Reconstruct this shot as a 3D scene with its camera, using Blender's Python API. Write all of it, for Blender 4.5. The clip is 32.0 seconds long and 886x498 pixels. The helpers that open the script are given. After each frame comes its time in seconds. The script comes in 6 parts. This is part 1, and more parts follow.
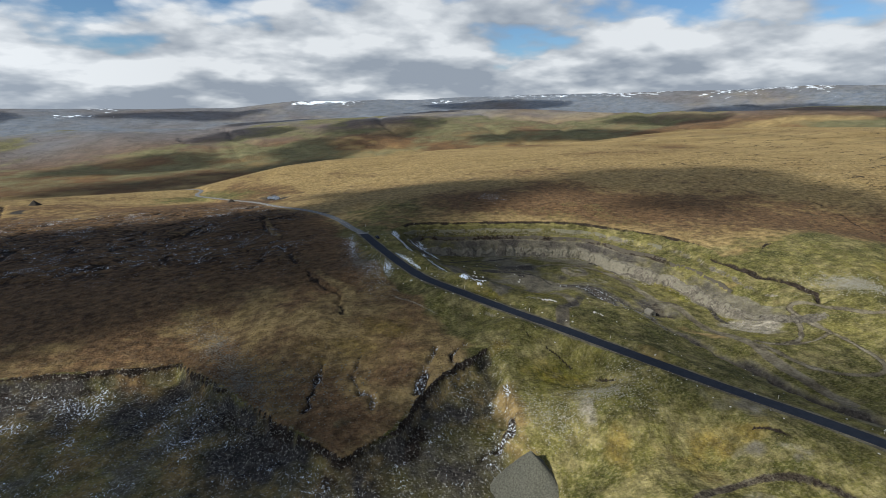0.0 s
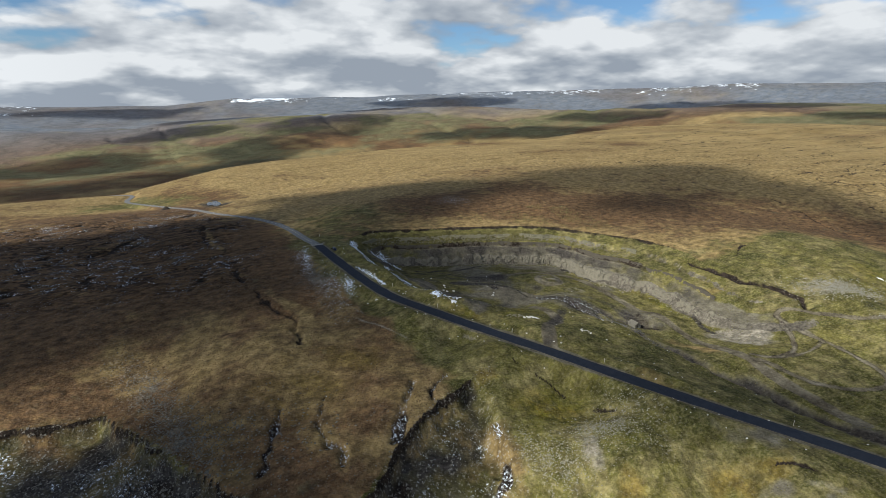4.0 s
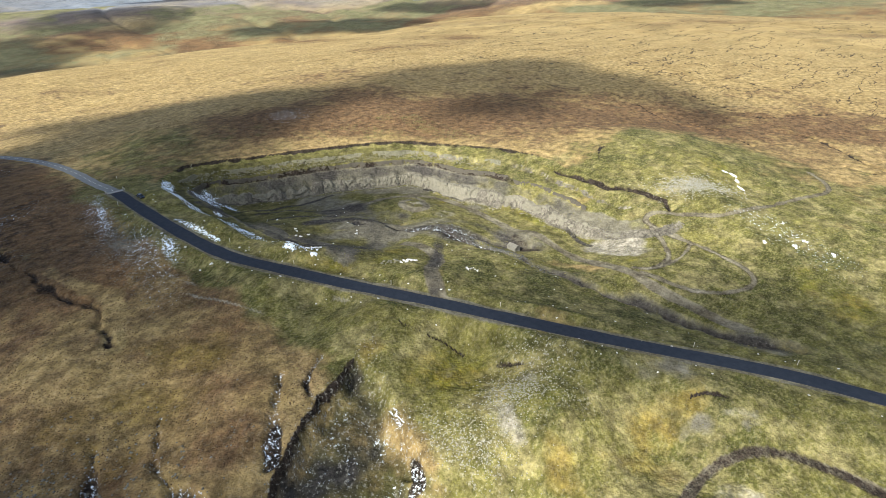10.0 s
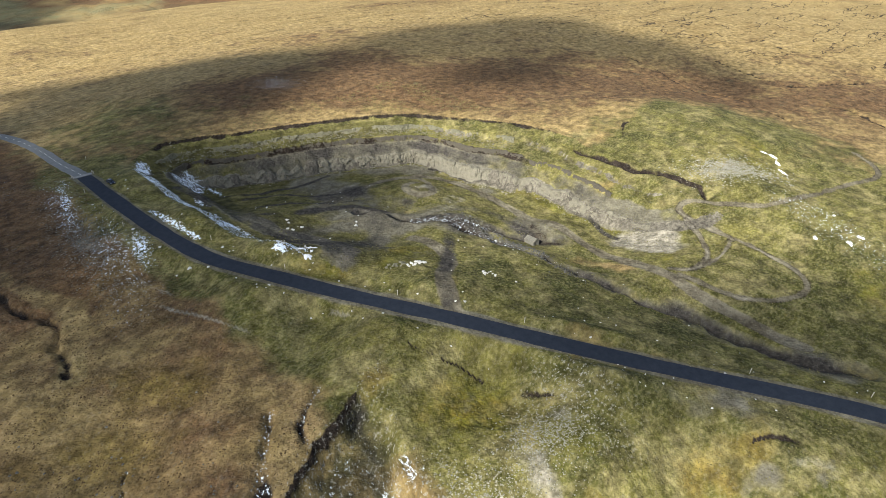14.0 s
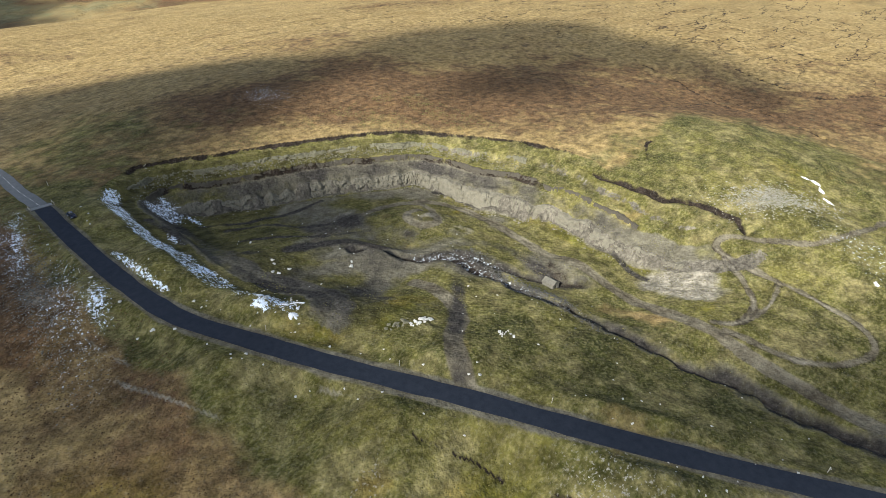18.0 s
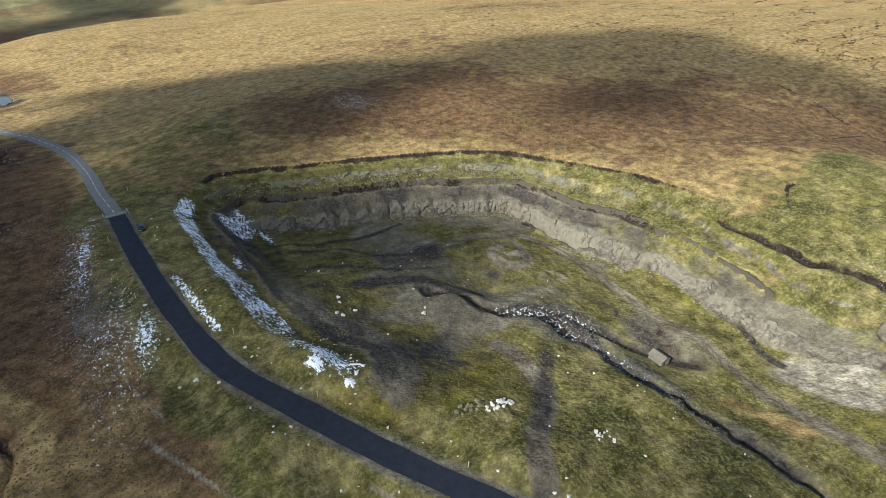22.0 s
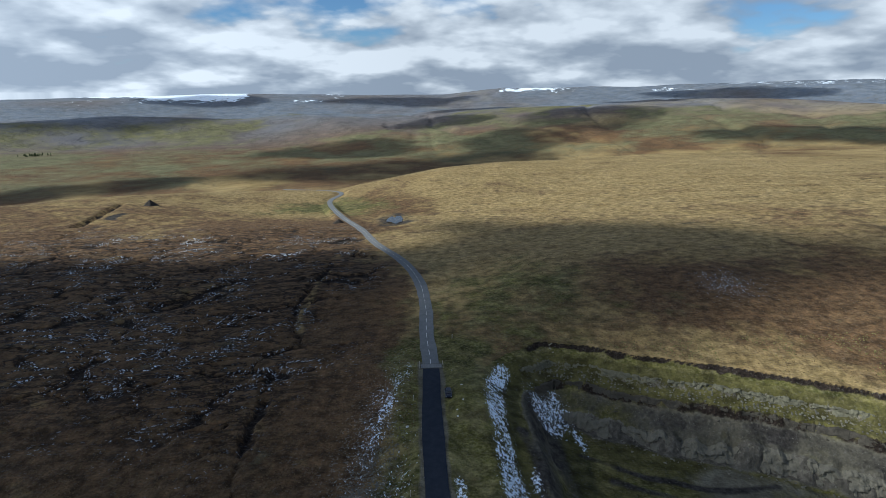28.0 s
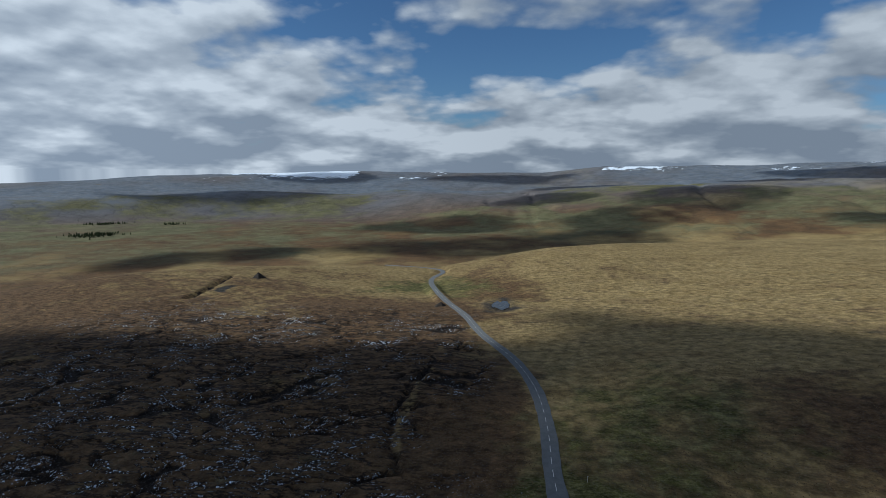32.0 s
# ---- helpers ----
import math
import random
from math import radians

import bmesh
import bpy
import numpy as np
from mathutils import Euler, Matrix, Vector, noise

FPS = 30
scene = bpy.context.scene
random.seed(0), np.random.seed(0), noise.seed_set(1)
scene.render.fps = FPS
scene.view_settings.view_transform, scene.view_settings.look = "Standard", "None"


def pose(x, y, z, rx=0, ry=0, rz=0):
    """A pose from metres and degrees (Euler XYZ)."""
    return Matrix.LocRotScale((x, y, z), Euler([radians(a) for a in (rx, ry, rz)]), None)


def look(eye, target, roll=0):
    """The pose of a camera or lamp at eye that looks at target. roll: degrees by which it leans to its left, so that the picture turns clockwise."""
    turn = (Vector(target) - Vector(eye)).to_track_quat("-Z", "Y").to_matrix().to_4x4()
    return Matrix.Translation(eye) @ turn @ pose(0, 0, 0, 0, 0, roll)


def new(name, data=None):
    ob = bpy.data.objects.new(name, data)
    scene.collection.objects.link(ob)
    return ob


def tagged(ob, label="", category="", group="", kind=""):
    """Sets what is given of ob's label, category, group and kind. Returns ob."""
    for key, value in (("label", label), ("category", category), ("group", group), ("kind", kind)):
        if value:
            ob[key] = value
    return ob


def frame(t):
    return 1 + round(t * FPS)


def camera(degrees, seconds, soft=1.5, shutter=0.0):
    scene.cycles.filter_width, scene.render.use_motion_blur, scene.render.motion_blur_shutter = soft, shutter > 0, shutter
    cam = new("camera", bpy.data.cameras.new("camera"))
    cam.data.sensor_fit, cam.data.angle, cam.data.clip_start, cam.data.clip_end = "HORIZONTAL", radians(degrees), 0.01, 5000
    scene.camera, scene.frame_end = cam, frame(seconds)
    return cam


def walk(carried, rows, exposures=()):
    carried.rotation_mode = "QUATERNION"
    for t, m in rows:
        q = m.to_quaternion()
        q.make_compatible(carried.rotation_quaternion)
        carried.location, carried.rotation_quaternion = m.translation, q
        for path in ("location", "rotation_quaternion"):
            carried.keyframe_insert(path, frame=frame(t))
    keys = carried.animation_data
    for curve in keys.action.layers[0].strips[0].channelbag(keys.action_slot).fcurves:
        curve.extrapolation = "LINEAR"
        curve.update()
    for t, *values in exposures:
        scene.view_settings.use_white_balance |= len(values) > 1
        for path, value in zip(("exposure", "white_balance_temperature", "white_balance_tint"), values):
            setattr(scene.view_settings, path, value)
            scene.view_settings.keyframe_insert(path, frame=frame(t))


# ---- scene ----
cam = camera(79.67, 32.0, 0.65)

# seconds, x, y, z, heading, pitch, roll
PATH = [
    (0, -70.98, -306.43, 73.83, 21.83, -15.06, -0.29),
    (0.5, -70.82, -303.04, 73.81, 21.86, -15.08, -0.30),
    (1, -70.70, -299.64, 73.79, 21.94, -15.10, -0.32),
    (1.5, -70.57, -296.23, 73.76, 23.37, -15.08, -0.34),
    (2, -70.41, -292.84, 73.75, 25.05, -14.98, -0.35),
    (2.5, -70.17, -289.48, 73.76, 25.72, -14.94, -0.37),
    (3, -69.80, -286.16, 73.81, 25.81, -14.96, -0.39),
    (3.5, -69.31, -282.90, 73.92, 26.62, -14.94, -0.38),
    (5.5, -66.51, -270.13, 74.62, 30.60, -18.05, -0.37),
    (6, -65.70, -266.96, 74.71, 32.50, -18.93, -0.36),
    (6.5, -64.98, -263.75, 74.73, 35.81, -19.56, -0.38),
    (7, -64.22, -260.55, 74.73, 39.28, -20.27, -0.39),
    (7.5, -63.07, -257.46, 74.68, 40.98, -21.77, -0.41),
    (8, -61.27, -254.56, 74.55, 41.57, -23.63, -0.46),
    (8.5, -59.08, -251.77, 74.39, 44.04, -25.40, -0.52),
    (9, -56.98, -249.02, 74.26, 45.04, -25.93, -0.57),
    (9.5, -55.17, -246.28, 74.22, 45.23, -25.98, -0.53),
    (10, -53.47, -243.58, 74.23, 45.39, -25.95, -0.49),
    (10.5, -51.79, -240.90, 74.26, 45.49, -25.93, -0.45),
    (11, -50.03, -238.20, 74.28, 45.52, -25.90, -0.40),
    (11.5, -48.15, -235.46, 74.27, 45.54, -25.89, -0.35),
    (12, -46.21, -232.70, 74.24, 45.58, -25.86, -0.29),
    (12.5, -44.24, -229.96, 74.24, 45.60, -26.39, -0.24),
    (13, -42.28, -227.28, 74.28, 45.66, -27.81, -0.18),
    (13.5, -40.35, -224.71, 74.40, 45.73, -28.97, -0.16),
    (14, -38.42, -222.19, 74.57, 45.76, -30.13, -0.14),
    (14.5, -36.43, -219.65, 74.71, 45.79, -30.39, -0.12),
    (16.5, -27.79, -209.16, 75.00, 45.86, -30.29, -0.01),
    (17, -25.58, -206.56, 75.11, 45.92, -30.30, 0.02),
    (17.5, -23.34, -204.01, 75.29, 45.94, -30.32, 0.07),
    (18, -21.08, -201.47, 75.52, 45.97, -30.35, 0.12),
    (18.5, -18.84, -198.95, 75.72, 45.39, -30.39, 0.17),
    (19, -16.67, -196.44, 75.83, 44.16, -30.43, 0.22),
    (19.5, -14.62, -193.98, 75.77, 43.61, -30.35, 0.22),
    (20, -12.63, -191.53, 75.65, 43.06, -30.23, 0.22),
    (20.5, -10.64, -188.96, 75.59, 41.77, -30.20, 0.22),
    (21, -8.60, -186.19, 75.71, 40.36, -30.30, 0.28),
    (21.5, -6.57, -183.30, 75.89, 38.71, -30.43, 0.33),
    (22, -4.68, -180.34, 76.03, 36.17, -30.56, 0.39),
    (22.5, -2.97, -177.36, 76.05, 32.96, -30.65, 0.41),
    (23, -1.40, -174.32, 76.06, 29.71, -30.73, 0.44),
    (23.5, 0.09, -171.23, 76.08, 26.39, -30.59, 0.38),
    (24, 1.35, -168.06, 76.15, 23.41, -29.64, 0.32),
    (24.5, 2.17, -164.81, 76.41, 20.04, -28.43, 0.31),
    (25, 2.67, -161.47, 76.77, 17.12, -27.10, 0.29),
    (25.5, 3.06, -157.93, 76.97, 15.13, -25.18, 0.27),
    (27.5, 3.85, -141.66, 75.88, 2.79, -17.77, 0.08),
    (28, 3.46, -138.13, 76.00, 0.00, -16.33, 0.05),
    (28.5, 2.77, -134.68, 76.15, -3.31, -14.85, 0.06),
    (29, 1.81, -131.12, 76.27, -5.51, -13.51, 0.08),
    (29.5, 0.50, -127.14, 76.25, -5.81, -12.97, 0.10),
    (30, -1.08, -122.94, 76.15, -6.58, -11.13, 0.13),
    (30.5, -2.65, -118.89, 76.09, -8.21, -9.16, 0.15),
    (31, -4.10, -115.17, 76.16, -9.77, -8.34, 0.18),
    (31.5, -5.55, -111.60, 76.27, -10.33, -8.38, 0.22),
    (32, -7.00, -108.03, 76.39, -10.48, -8.35, 0.25),
]
# seconds, stops, white balance
EXPOSURE = [(0, 0.33, 6200, 8), (3.5, 0.35, 6250, 8), (5.5, 0.5, 6300, 8), (7.5, 0.94, 6400, 8), (9, 1.2, 6350, 7), (11, 1.42, 6250, 6.5), (13, 1.22, 6300, 6.5), (14.5, 1.12, 6350, 7), (19, 1.02, 6250, 7), (23, 1.0, 6150, 7), (25.2, 1.02, 5700, 7), (28, 0.28, 5600, 5), (32, -0.3, 5550, 5)]
walk(cam, [(t, pose(x, y, z, 90 + p, 0, -h) @ pose(0, 0, 0, 0, 0, r)) for t, x, y, z, h, p, r in PATH], EXPOSURE)

# ---- light ----
SUN_AZ, SUN_EL = 258.0, 33.0   # degrees clockwise from +y, and above the ground
world = bpy.data.worlds.new("sky")
scene.world = world
world.use_nodes = True
wt = world.node_tree
for n in list(wt.nodes):
    wt.nodes.remove(n)


def wnode(kind, **inputs):
    n = wt.nodes.new(kind)
    for k, v in inputs.items():
        n.inputs[k.replace("_", " ")].default_value = v
    return n


def wmath(op, a, b=None, clamp=False):
    n = wt.nodes.new("ShaderNodeMath")
    n.operation, n.use_clamp = op, clamp
    for i, v in enumerate((a, b)):
        if v is None:
            continue
        if isinstance(v, (int, float)):
            n.inputs[i].default_value = v
        else:
            wt.links.new(v, n.inputs[i])
    return n.outputs[0]


sky = wt.nodes.new("ShaderNodeTexSky")
sky.sky_type, sky.sun_disc = "NISHITA", False
sky.sun_elevation, sky.sun_rotation = radians(SUN_EL), radians(SUN_AZ)
sky.altitude, sky.air_density, sky.dust_density, sky.ozone_density = 600, 1.0, 0.15, 2.5
# broken cumulus: noise over the dome, closer together low in the sky
tc = wt.nodes.new("ShaderNodeTexCoord")
sep = wt.nodes.new("ShaderNodeSeparateXYZ")
wt.links.new(tc.outputs["Generated"], sep.inputs[0])
up = wmath("MAXIMUM", sep.outputs[2], 0.0)


def dome(lift):
    """Places on the cloud layer, looked at a little higher by lift."""
    den = wmath("ADD", up, 0.26 + lift)
    c = wt.nodes.new("ShaderNodeCombineXYZ")
    wt.links.new(wmath("DIVIDE", sep.outputs[0], den), c.inputs[0]), wt.links.new(wmath("DIVIDE", sep.outputs[1], den), c.inputs[1])
    return c.outputs[0]


def cloud_noise(place, scale, detail, rough, shift):
    mp = wt.nodes.new("ShaderNodeMapping")
    mp.inputs["Location"].default_value = shift
    wt.links.new(place, mp.inputs[0])
    n = wt.nodes.new("ShaderNodeTexNoise")
    n.inputs["Scale"].default_value, n.inputs["Detail"].default_value, n.inputs["Roughness"].default_value = scale, detail, rough
    wt.links.new(mp.outputs[0], n.inputs["Vector"])
    return n.outputs["Fac"]


def wramp(fac, stops):
    r = wt.nodes.new("ShaderNodeValToRGB")
    els = r.color_ramp.elements
    while len(els) < len(stops):
        els.new(0.5)
    for e, (p, c) in zip(els, stops):
        e.position, e.color = p, (*c, 1)
    wt.links.new(fac, r.inputs[0])
    return r.outputs[0]


flat, high = dome(0.0), dome(0.035)
SHIFT = (5.3, 2.9, 0.0)
cover = cloud_noise(flat, 0.92, 7, 0.52, SHIFT)
above = cloud_noise(high, 0.92, 5, 0.52, SHIFT)
def puffs(place):
    v = wt.nodes.new("ShaderNodeTexVoronoi")
    v.feature = "SMOOTH_F1"
    v.inputs["Scale"].default_value, v.inputs["Detail"].default_value, v.inputs["Roughness"].default_value, v.inputs["Smoothness"].default_value = 2.4, 3.0, 0.55, 0.6
    wt.links.new(place, v.inputs["Vector"])
    return wmath("MULTIPLY", wmath("SUBTRACT", 0.42, v.outputs["Distance"]), 0.20)


cover, above = wmath("ADD", cover, puffs(flat)), wmath("ADD", above, puffs(high))
low = wmath("ADD", wmath("MULTIPLY", wmath("SUBTRACT", 0.20, up), 0.55), wmath("MULTIPLY", wmath("MAXIMUM", wmath("SUBTRACT", 0.085, up), 0.0), 3.0))
mask = wramp(wmath("ADD", cover, wmath("MAXIMUM", low, -0.02)), [(0.32, (0, 0, 0)), (0.41, (1, 1, 1))])
lit = wmath("ADD", wmath("MULTIPLY", wmath("SUBTRACT", cover, above), 4.4), 0.50)
puff = wmath("ADD", lit, wmath("MULTIPLY", wmath("SUBTRACT", cloud_noise(flat, 4.5, 7, 0.62, (1.3, 7.7, 0.0)), 0.5), 0.75))
shade = wramp(puff, [(0.0, (3.5, 3.9, 4.5)), (0.5, (5.5, 5.8, 6.2)), (1.0, (8.8, 8.9, 9.0))])
# greys the unseen clouds overhead to lower the fill light; low ones stay bright
lid = wramp(up, [(0.32, (1, 1, 1)), (0.70, (0.45, 0.46, 0.50))])
toward = wmath("ADD", wmath("MULTIPLY", sep.outputs[0], math.sin(radians(SUN_AZ))), wmath("MULTIPLY", sep.outputs[1], math.cos(radians(SUN_AZ))))
gain = wmath("ADD", 1.18, wmath("MULTIPLY", wmath("MAXIMUM", wmath("ADD", toward, 0.15), 0.0), 0.55))
lit_up = wt.nodes.new("ShaderNodeVectorMath")
lit_up.operation = "SCALE"
wt.links.new(shade, lit_up.inputs[0]), wt.links.new(gain, lit_up.inputs["Scale"])
shade = lit_up.outputs[0]
dim = wt.nodes.new("ShaderNodeMix")
dim.data_type, dim.blend_type = "RGBA", "MULTIPLY"
dim.inputs[0].default_value = 1.0
wt.links.new(shade, dim.inputs[6]), wt.links.new(lid, dim.inputs[7])
shade = dim.outputs[2]
mixc = wt.nodes.new("ShaderNodeMix")
mixc.data_type = "RGBA"
clear_blue = wt.nodes.new("ShaderNodeMix")
clear_blue.data_type, clear_blue.blend_type = "RGBA", "MULTIPLY"
clear_blue.inputs[0].default_value, clear_blue.inputs[7].default_value = 1.0, (0.86, 1.02, 1.18, 1)
wt.links.new(sky.outputs[0], clear_blue.inputs[6])
wt.links.new(mask, mixc.inputs[0]), wt.links.new(clear_blue.outputs[2], mixc.inputs[6]), wt.links.new(shade, mixc.inputs[7])
bg = wnode("ShaderNodeBackground", Strength=0.060)
wt.links.new(mixc.outputs[2], bg.inputs[0])
wout = wt.nodes.new("ShaderNodeOutputWorld")
wt.links.new(bg.outputs[0], wout.inputs[0])

SUN_DIR = Vector((math.sin(radians(SUN_AZ)) * math.cos(radians(SUN_EL)), math.cos(radians(SUN_AZ)) * math.cos(radians(SUN_EL)), math.sin(radians(SUN_EL))))
sun = new("sun", bpy.data.lights.new("sun", "SUN"))
sun.data.energy, sun.data.angle, sun.data.color = 5.0, radians(0.53), (1.0, 0.94, 0.84)
sun.matrix_world = look(SUN_DIR * 100, (0, 0, 0))


# ---- materials ----
class Mat:
    """A small writer of node materials."""

    def __init__(self, name):
        self.m = bpy.data.materials.new(name)
        self.m.use_nodes = True
        self.t = self.m.node_tree
        self.b = self.t.nodes["Principled BSDF"]
        self.co = self.t.nodes.new("ShaderNodeTexCoord").outputs["Object"]

    def put(self, value, socket):
        if isinstance(value, (int, float)):
            socket.default_value = value
        elif isinstance(value, tuple):
            socket.default_value = (*value, 1) if len(value) == 3 else value
        else:
            self.t.links.new(value, socket)

    def noise(self, scale, detail=4, rough=0.55, stretch=None, lo=0.3, hi=0.7, turn=0.0):
        n = self.t.nodes.new("ShaderNodeTexNoise")
        n.inputs["Scale"].default_value, n.inputs["Detail"].default_value, n.inputs["Roughness"].default_value = scale, detail, rough
        v = self.co
        if stretch:
            mp = self.t.nodes.new("ShaderNodeMapping")
            mp.inputs["Scale"].default_value, mp.inputs["Rotation"].default_value = stretch, (0, 0, radians(turn))
            self.t.links.new(self.co, mp.inputs[0])
            v = mp.outputs[0]
        self.t.links.new(v, n.inputs["Vector"])
        return self.fit(n.outputs["Fac"], lo, hi)

    def fit(self, v, lo, hi, a=0.0, b=1.0):
        r = self.t.nodes.new("ShaderNodeMapRange")
        r.inputs[1].default_value, r.inputs[2].default_value, r.inputs[3].default_value, r.inputs[4].default_value = lo, hi, a, b
        self.put(v, r.inputs[0])
        return r.outputs[0]

    def math(self, op, a, b=0.0):
        n = self.t.nodes.new("ShaderNodeMath")
        n.operation = op
        self.put(a, n.inputs[0]), self.put(b, n.inputs[1])
        return n.outputs[0]

    def mix(self, f, a, b, blend="MIX"):
        n = self.t.nodes.new("ShaderNodeMix")
        n.data_type, n.blend_type = "RGBA", blend
        self.put(f, n.inputs[0]), self.put(a, n.inputs[6]), self.put(b, n.inputs[7])
        return n.outputs[2]

    def attr(self, name):
        n = self.t.nodes.new("ShaderNodeAttribute")
        n.attribute_name = name
        return n.outputs["Fac"]

    def rand(self):
        return self.t.nodes.new("ShaderNodeObjectInfo").outputs["Random"]

    def island(self):
        return self.t.nodes.new("ShaderNodeNewGeometry").outputs["Random Per Island"]

    def done(self, colour, rough=0.9, bump=None, strength=0.4, dist=0.1, spec=0.3, metal=0.0):
        self.put(colour, self.b.inputs["Base Color"]), self.put(rough, self.b.inputs["Roughness"])
        self.b.inputs["Specular IOR Level"].default_value = spec
        self.b.inputs["Metallic"].default_value = metal
        if bump is not None:
            n = self.t.nodes.new("ShaderNodeBump")
            n.inputs["Strength"].default_value, n.inputs["Distance"].default_value = strength, dist
            self.t.links.new(bump, n.inputs["Height"])
            self.t.links.new(n.outputs[0], self.b.inputs["Normal"])
        return self.m


def ground_material():
    m = Mat("moorland")
    mid, hum, fine, grit = m.noise(0.07, 6, 0.65), m.noise(0.33, 3, 0.6), m.noise(0.85, 2, 0.6), m.noise(1.6, 2, 0.6)
    away = m.attr("away")
    hum = m.mix(away, hum, m.noise(0.02, 9, 0.72, (1.0, 1.5, 1.0)))
    fine = m.mix(away, fine, m.noise(0.05, 6, 0.75))
    mid = m.mix(away, mid, m.noise(0.005, 8, 0.7))
    tuft = m.noise(0.9, 2, 0.55, (1.0, 1.6, 1.0), 0.45, 0.62)
    tuft = m.math("MULTIPLY", tuft, m.math("SUBTRACT", 1.0, away))

    def over(name, a, b, amount, lo, hi, by=None):
        """Mixes b over a where a cover is strong, with a ragged edge."""
        return m.mix(m.fit(m.math("ADD", m.attr(name), m.math("MULTIPLY", m.math("SUBTRACT", by or mid, 0.5), amount)), lo, hi), a, b)

    straw = m.mix(mid, (0.305, 0.215, 0.085), (0.47, 0.355, 0.165))
    straw = m.mix(m.math("MULTIPLY", hum, 0.45), straw, (0.200, 0.145, 0.068))
    straw = m.mix(m.math("MULTIPLY", m.fit(m.noise(0.018, 6, 0.7, (1.0, 2.6, 1.0)), 0.45, 1.0), 0.5), straw, (0.170, 0.105, 0.046))
    straw = m.mix(m.math("MULTIPLY", tuft, 0.22), straw, (0.115, 0.072, 0.032))
    russet = m.mix(hum, (0.195, 0.112, 0.052), (0.080, 0.049, 0.028))
    russet = m.mix(m.math("MULTIPLY", tuft, 0.30), russet, (0.020, 0.015, 0.011))
    russet = m.mix(m.math("MULTIPLY", m.math("MULTIPLY", fine, mid), 0.6), russet, (0.21, 0.145, 0.07))
    gully = m.math("ABSOLUTE", m.math("SUBTRACT", m.noise(0.0065, 7, 0.62, (1.0, 1.3, 1.0), 0.0, 1.0), 0.5))
    gully = m.math("MULTIPLY", m.fit(gully, 0.0, 0.045, 1.0, 0.0), away)
    brown = over("heather", straw, russet, 0.9, 0.25, 0.75)
    # Distance haze painted in: far hills shift to grey-blue in base colour.
    brown = m.mix(m.attr("far_haze"), brown, m.mix(hum, (0.140, 0.172, 0.225), (0.215, 0.230, 0.245)))
    # dark peat cracks on the open moor
    crack = m.noise(0.010, 5, 0.55, (0.8, 3.4, 1.0), 0.0, 1.0, 48)
    crack2 = m.noise(0.026, 4, 0.5, (0.7, 3.2, 1.0), 0.0, 1.0, 40)
    line = m.math("MAXIMUM", m.fit(m.math("ABSOLUTE", m.math("SUBTRACT", crack, 0.47)), 0.003, 0.007, 1.0, 0.0), m.fit(m.math("ABSOLUTE", m.math("SUBTRACT", crack2, 0.42)), 0.002, 0.006, 0.5, 0.0))
    brown = m.mix(m.math("MULTIPLY", line, m.attr("cracks")), brown, (0.035, 0.024, 0.016))
    broad, patch = m.noise(0.028, 5, 0.6, None, 0.40, 0.60), m.noise(0.10, 5, 0.7, None, 0.40, 0.60)
    green = m.mix(broad, (0.080, 0.079, 0.020), (0.200, 0.178, 0.050))
    green = m.mix(m.math("MULTIPLY", m.fit(patch, 0.38, 1.0), 0.75), green, (0.340, 0.285, 0.130))
    green = m.mix(m.math("MULTIPLY", m.fit(m.noise(0.06, 5, 0.7), 0.50, 0.85), 0.80), green, (0.050, 0.058, 0.015))
    green = m.mix(m.math("MULTIPLY", hum, 0.45), green, (0.062, 0.060, 0.018))
    green = m.mix(m.math("MULTIPLY", tuft, 0.30), green, (0.40, 0.345, 0.165))
    green = m.mix(m.math("MULTIPLY", fine, 0.30), green, (0.045, 0.047, 0.012))
    green = m.mix(away, green, m.mix(hum, (0.105, 0.106, 0.050), (0.215, 0.195, 0.105)))
    col = over("grass", brown, green, 0.8, 0.3, 0.7)
    col = over("moss", col, m.mix(hum, m.mix(patch, (0.20, 0.190, 0.020), (0.30, 0.215, 0.040)), (0.095, 0.094, 0.018)), 0.7, 0.3, 0.85)
    col = over("ochre", col, m.mix(hum, (0.29, 0.215, 0.055), (0.150, 0.105, 0.032)), 0.8, 0.3, 0.85)
    col = m.mix(m.math("MULTIPLY", gully, 0.25), col, (0.060, 0.062, 0.040))
    # Dark olive cover that deepens the green.
    dark_olive = m.mix(hum, (0.050, 0.046, 0.020), (0.120, 0.105, 0.045))
    col = over("dark_olive", col, m.mix(m.math("MULTIPLY", mid, 0.5), dark_olive, (0.14, 0.13, 0.03)), 0.6, 0.3, 0.7)
    gravel = m.mix(mid, (0.125, 0.112, 0.078), (0.255, 0.232, 0.165))
    gravel = m.mix(m.math("MULTIPLY", hum, 0.45), gravel, (0.040, 0.036, 0.030))
    gravel = m.mix(m.math("MULTIPLY", m.math("MULTIPLY", grit, fine), 0.25), gravel, (0.27, 0.25, 0.20))
    col = over("gravel", col, gravel, 0.6, 0.3, 0.7)
    col = over("track", col, m.mix(patch, m.mix(hum, (0.125, 0.106, 0.072), (0.070, 0.058, 0.040)), (0.215, 0.190, 0.135)), 0.16, 0.2, 0.8)
    col = over("dust", col, m.mix(fine, (0.22, 0.195, 0.145), (0.40, 0.365, 0.29)), 0.8, 0.35, 0.75)
    column = m.noise(0.9, 5, 0.65, (1.0, 1.0, 0.16))
    rock = m.mix(column, (0.060, 0.052, 0.042), (0.29, 0.262, 0.205))
    rock = m.mix(m.math("MULTIPLY", m.noise(0.12, 4, 0.6), 0.65), rock, (0.075, 0.066, 0.054))
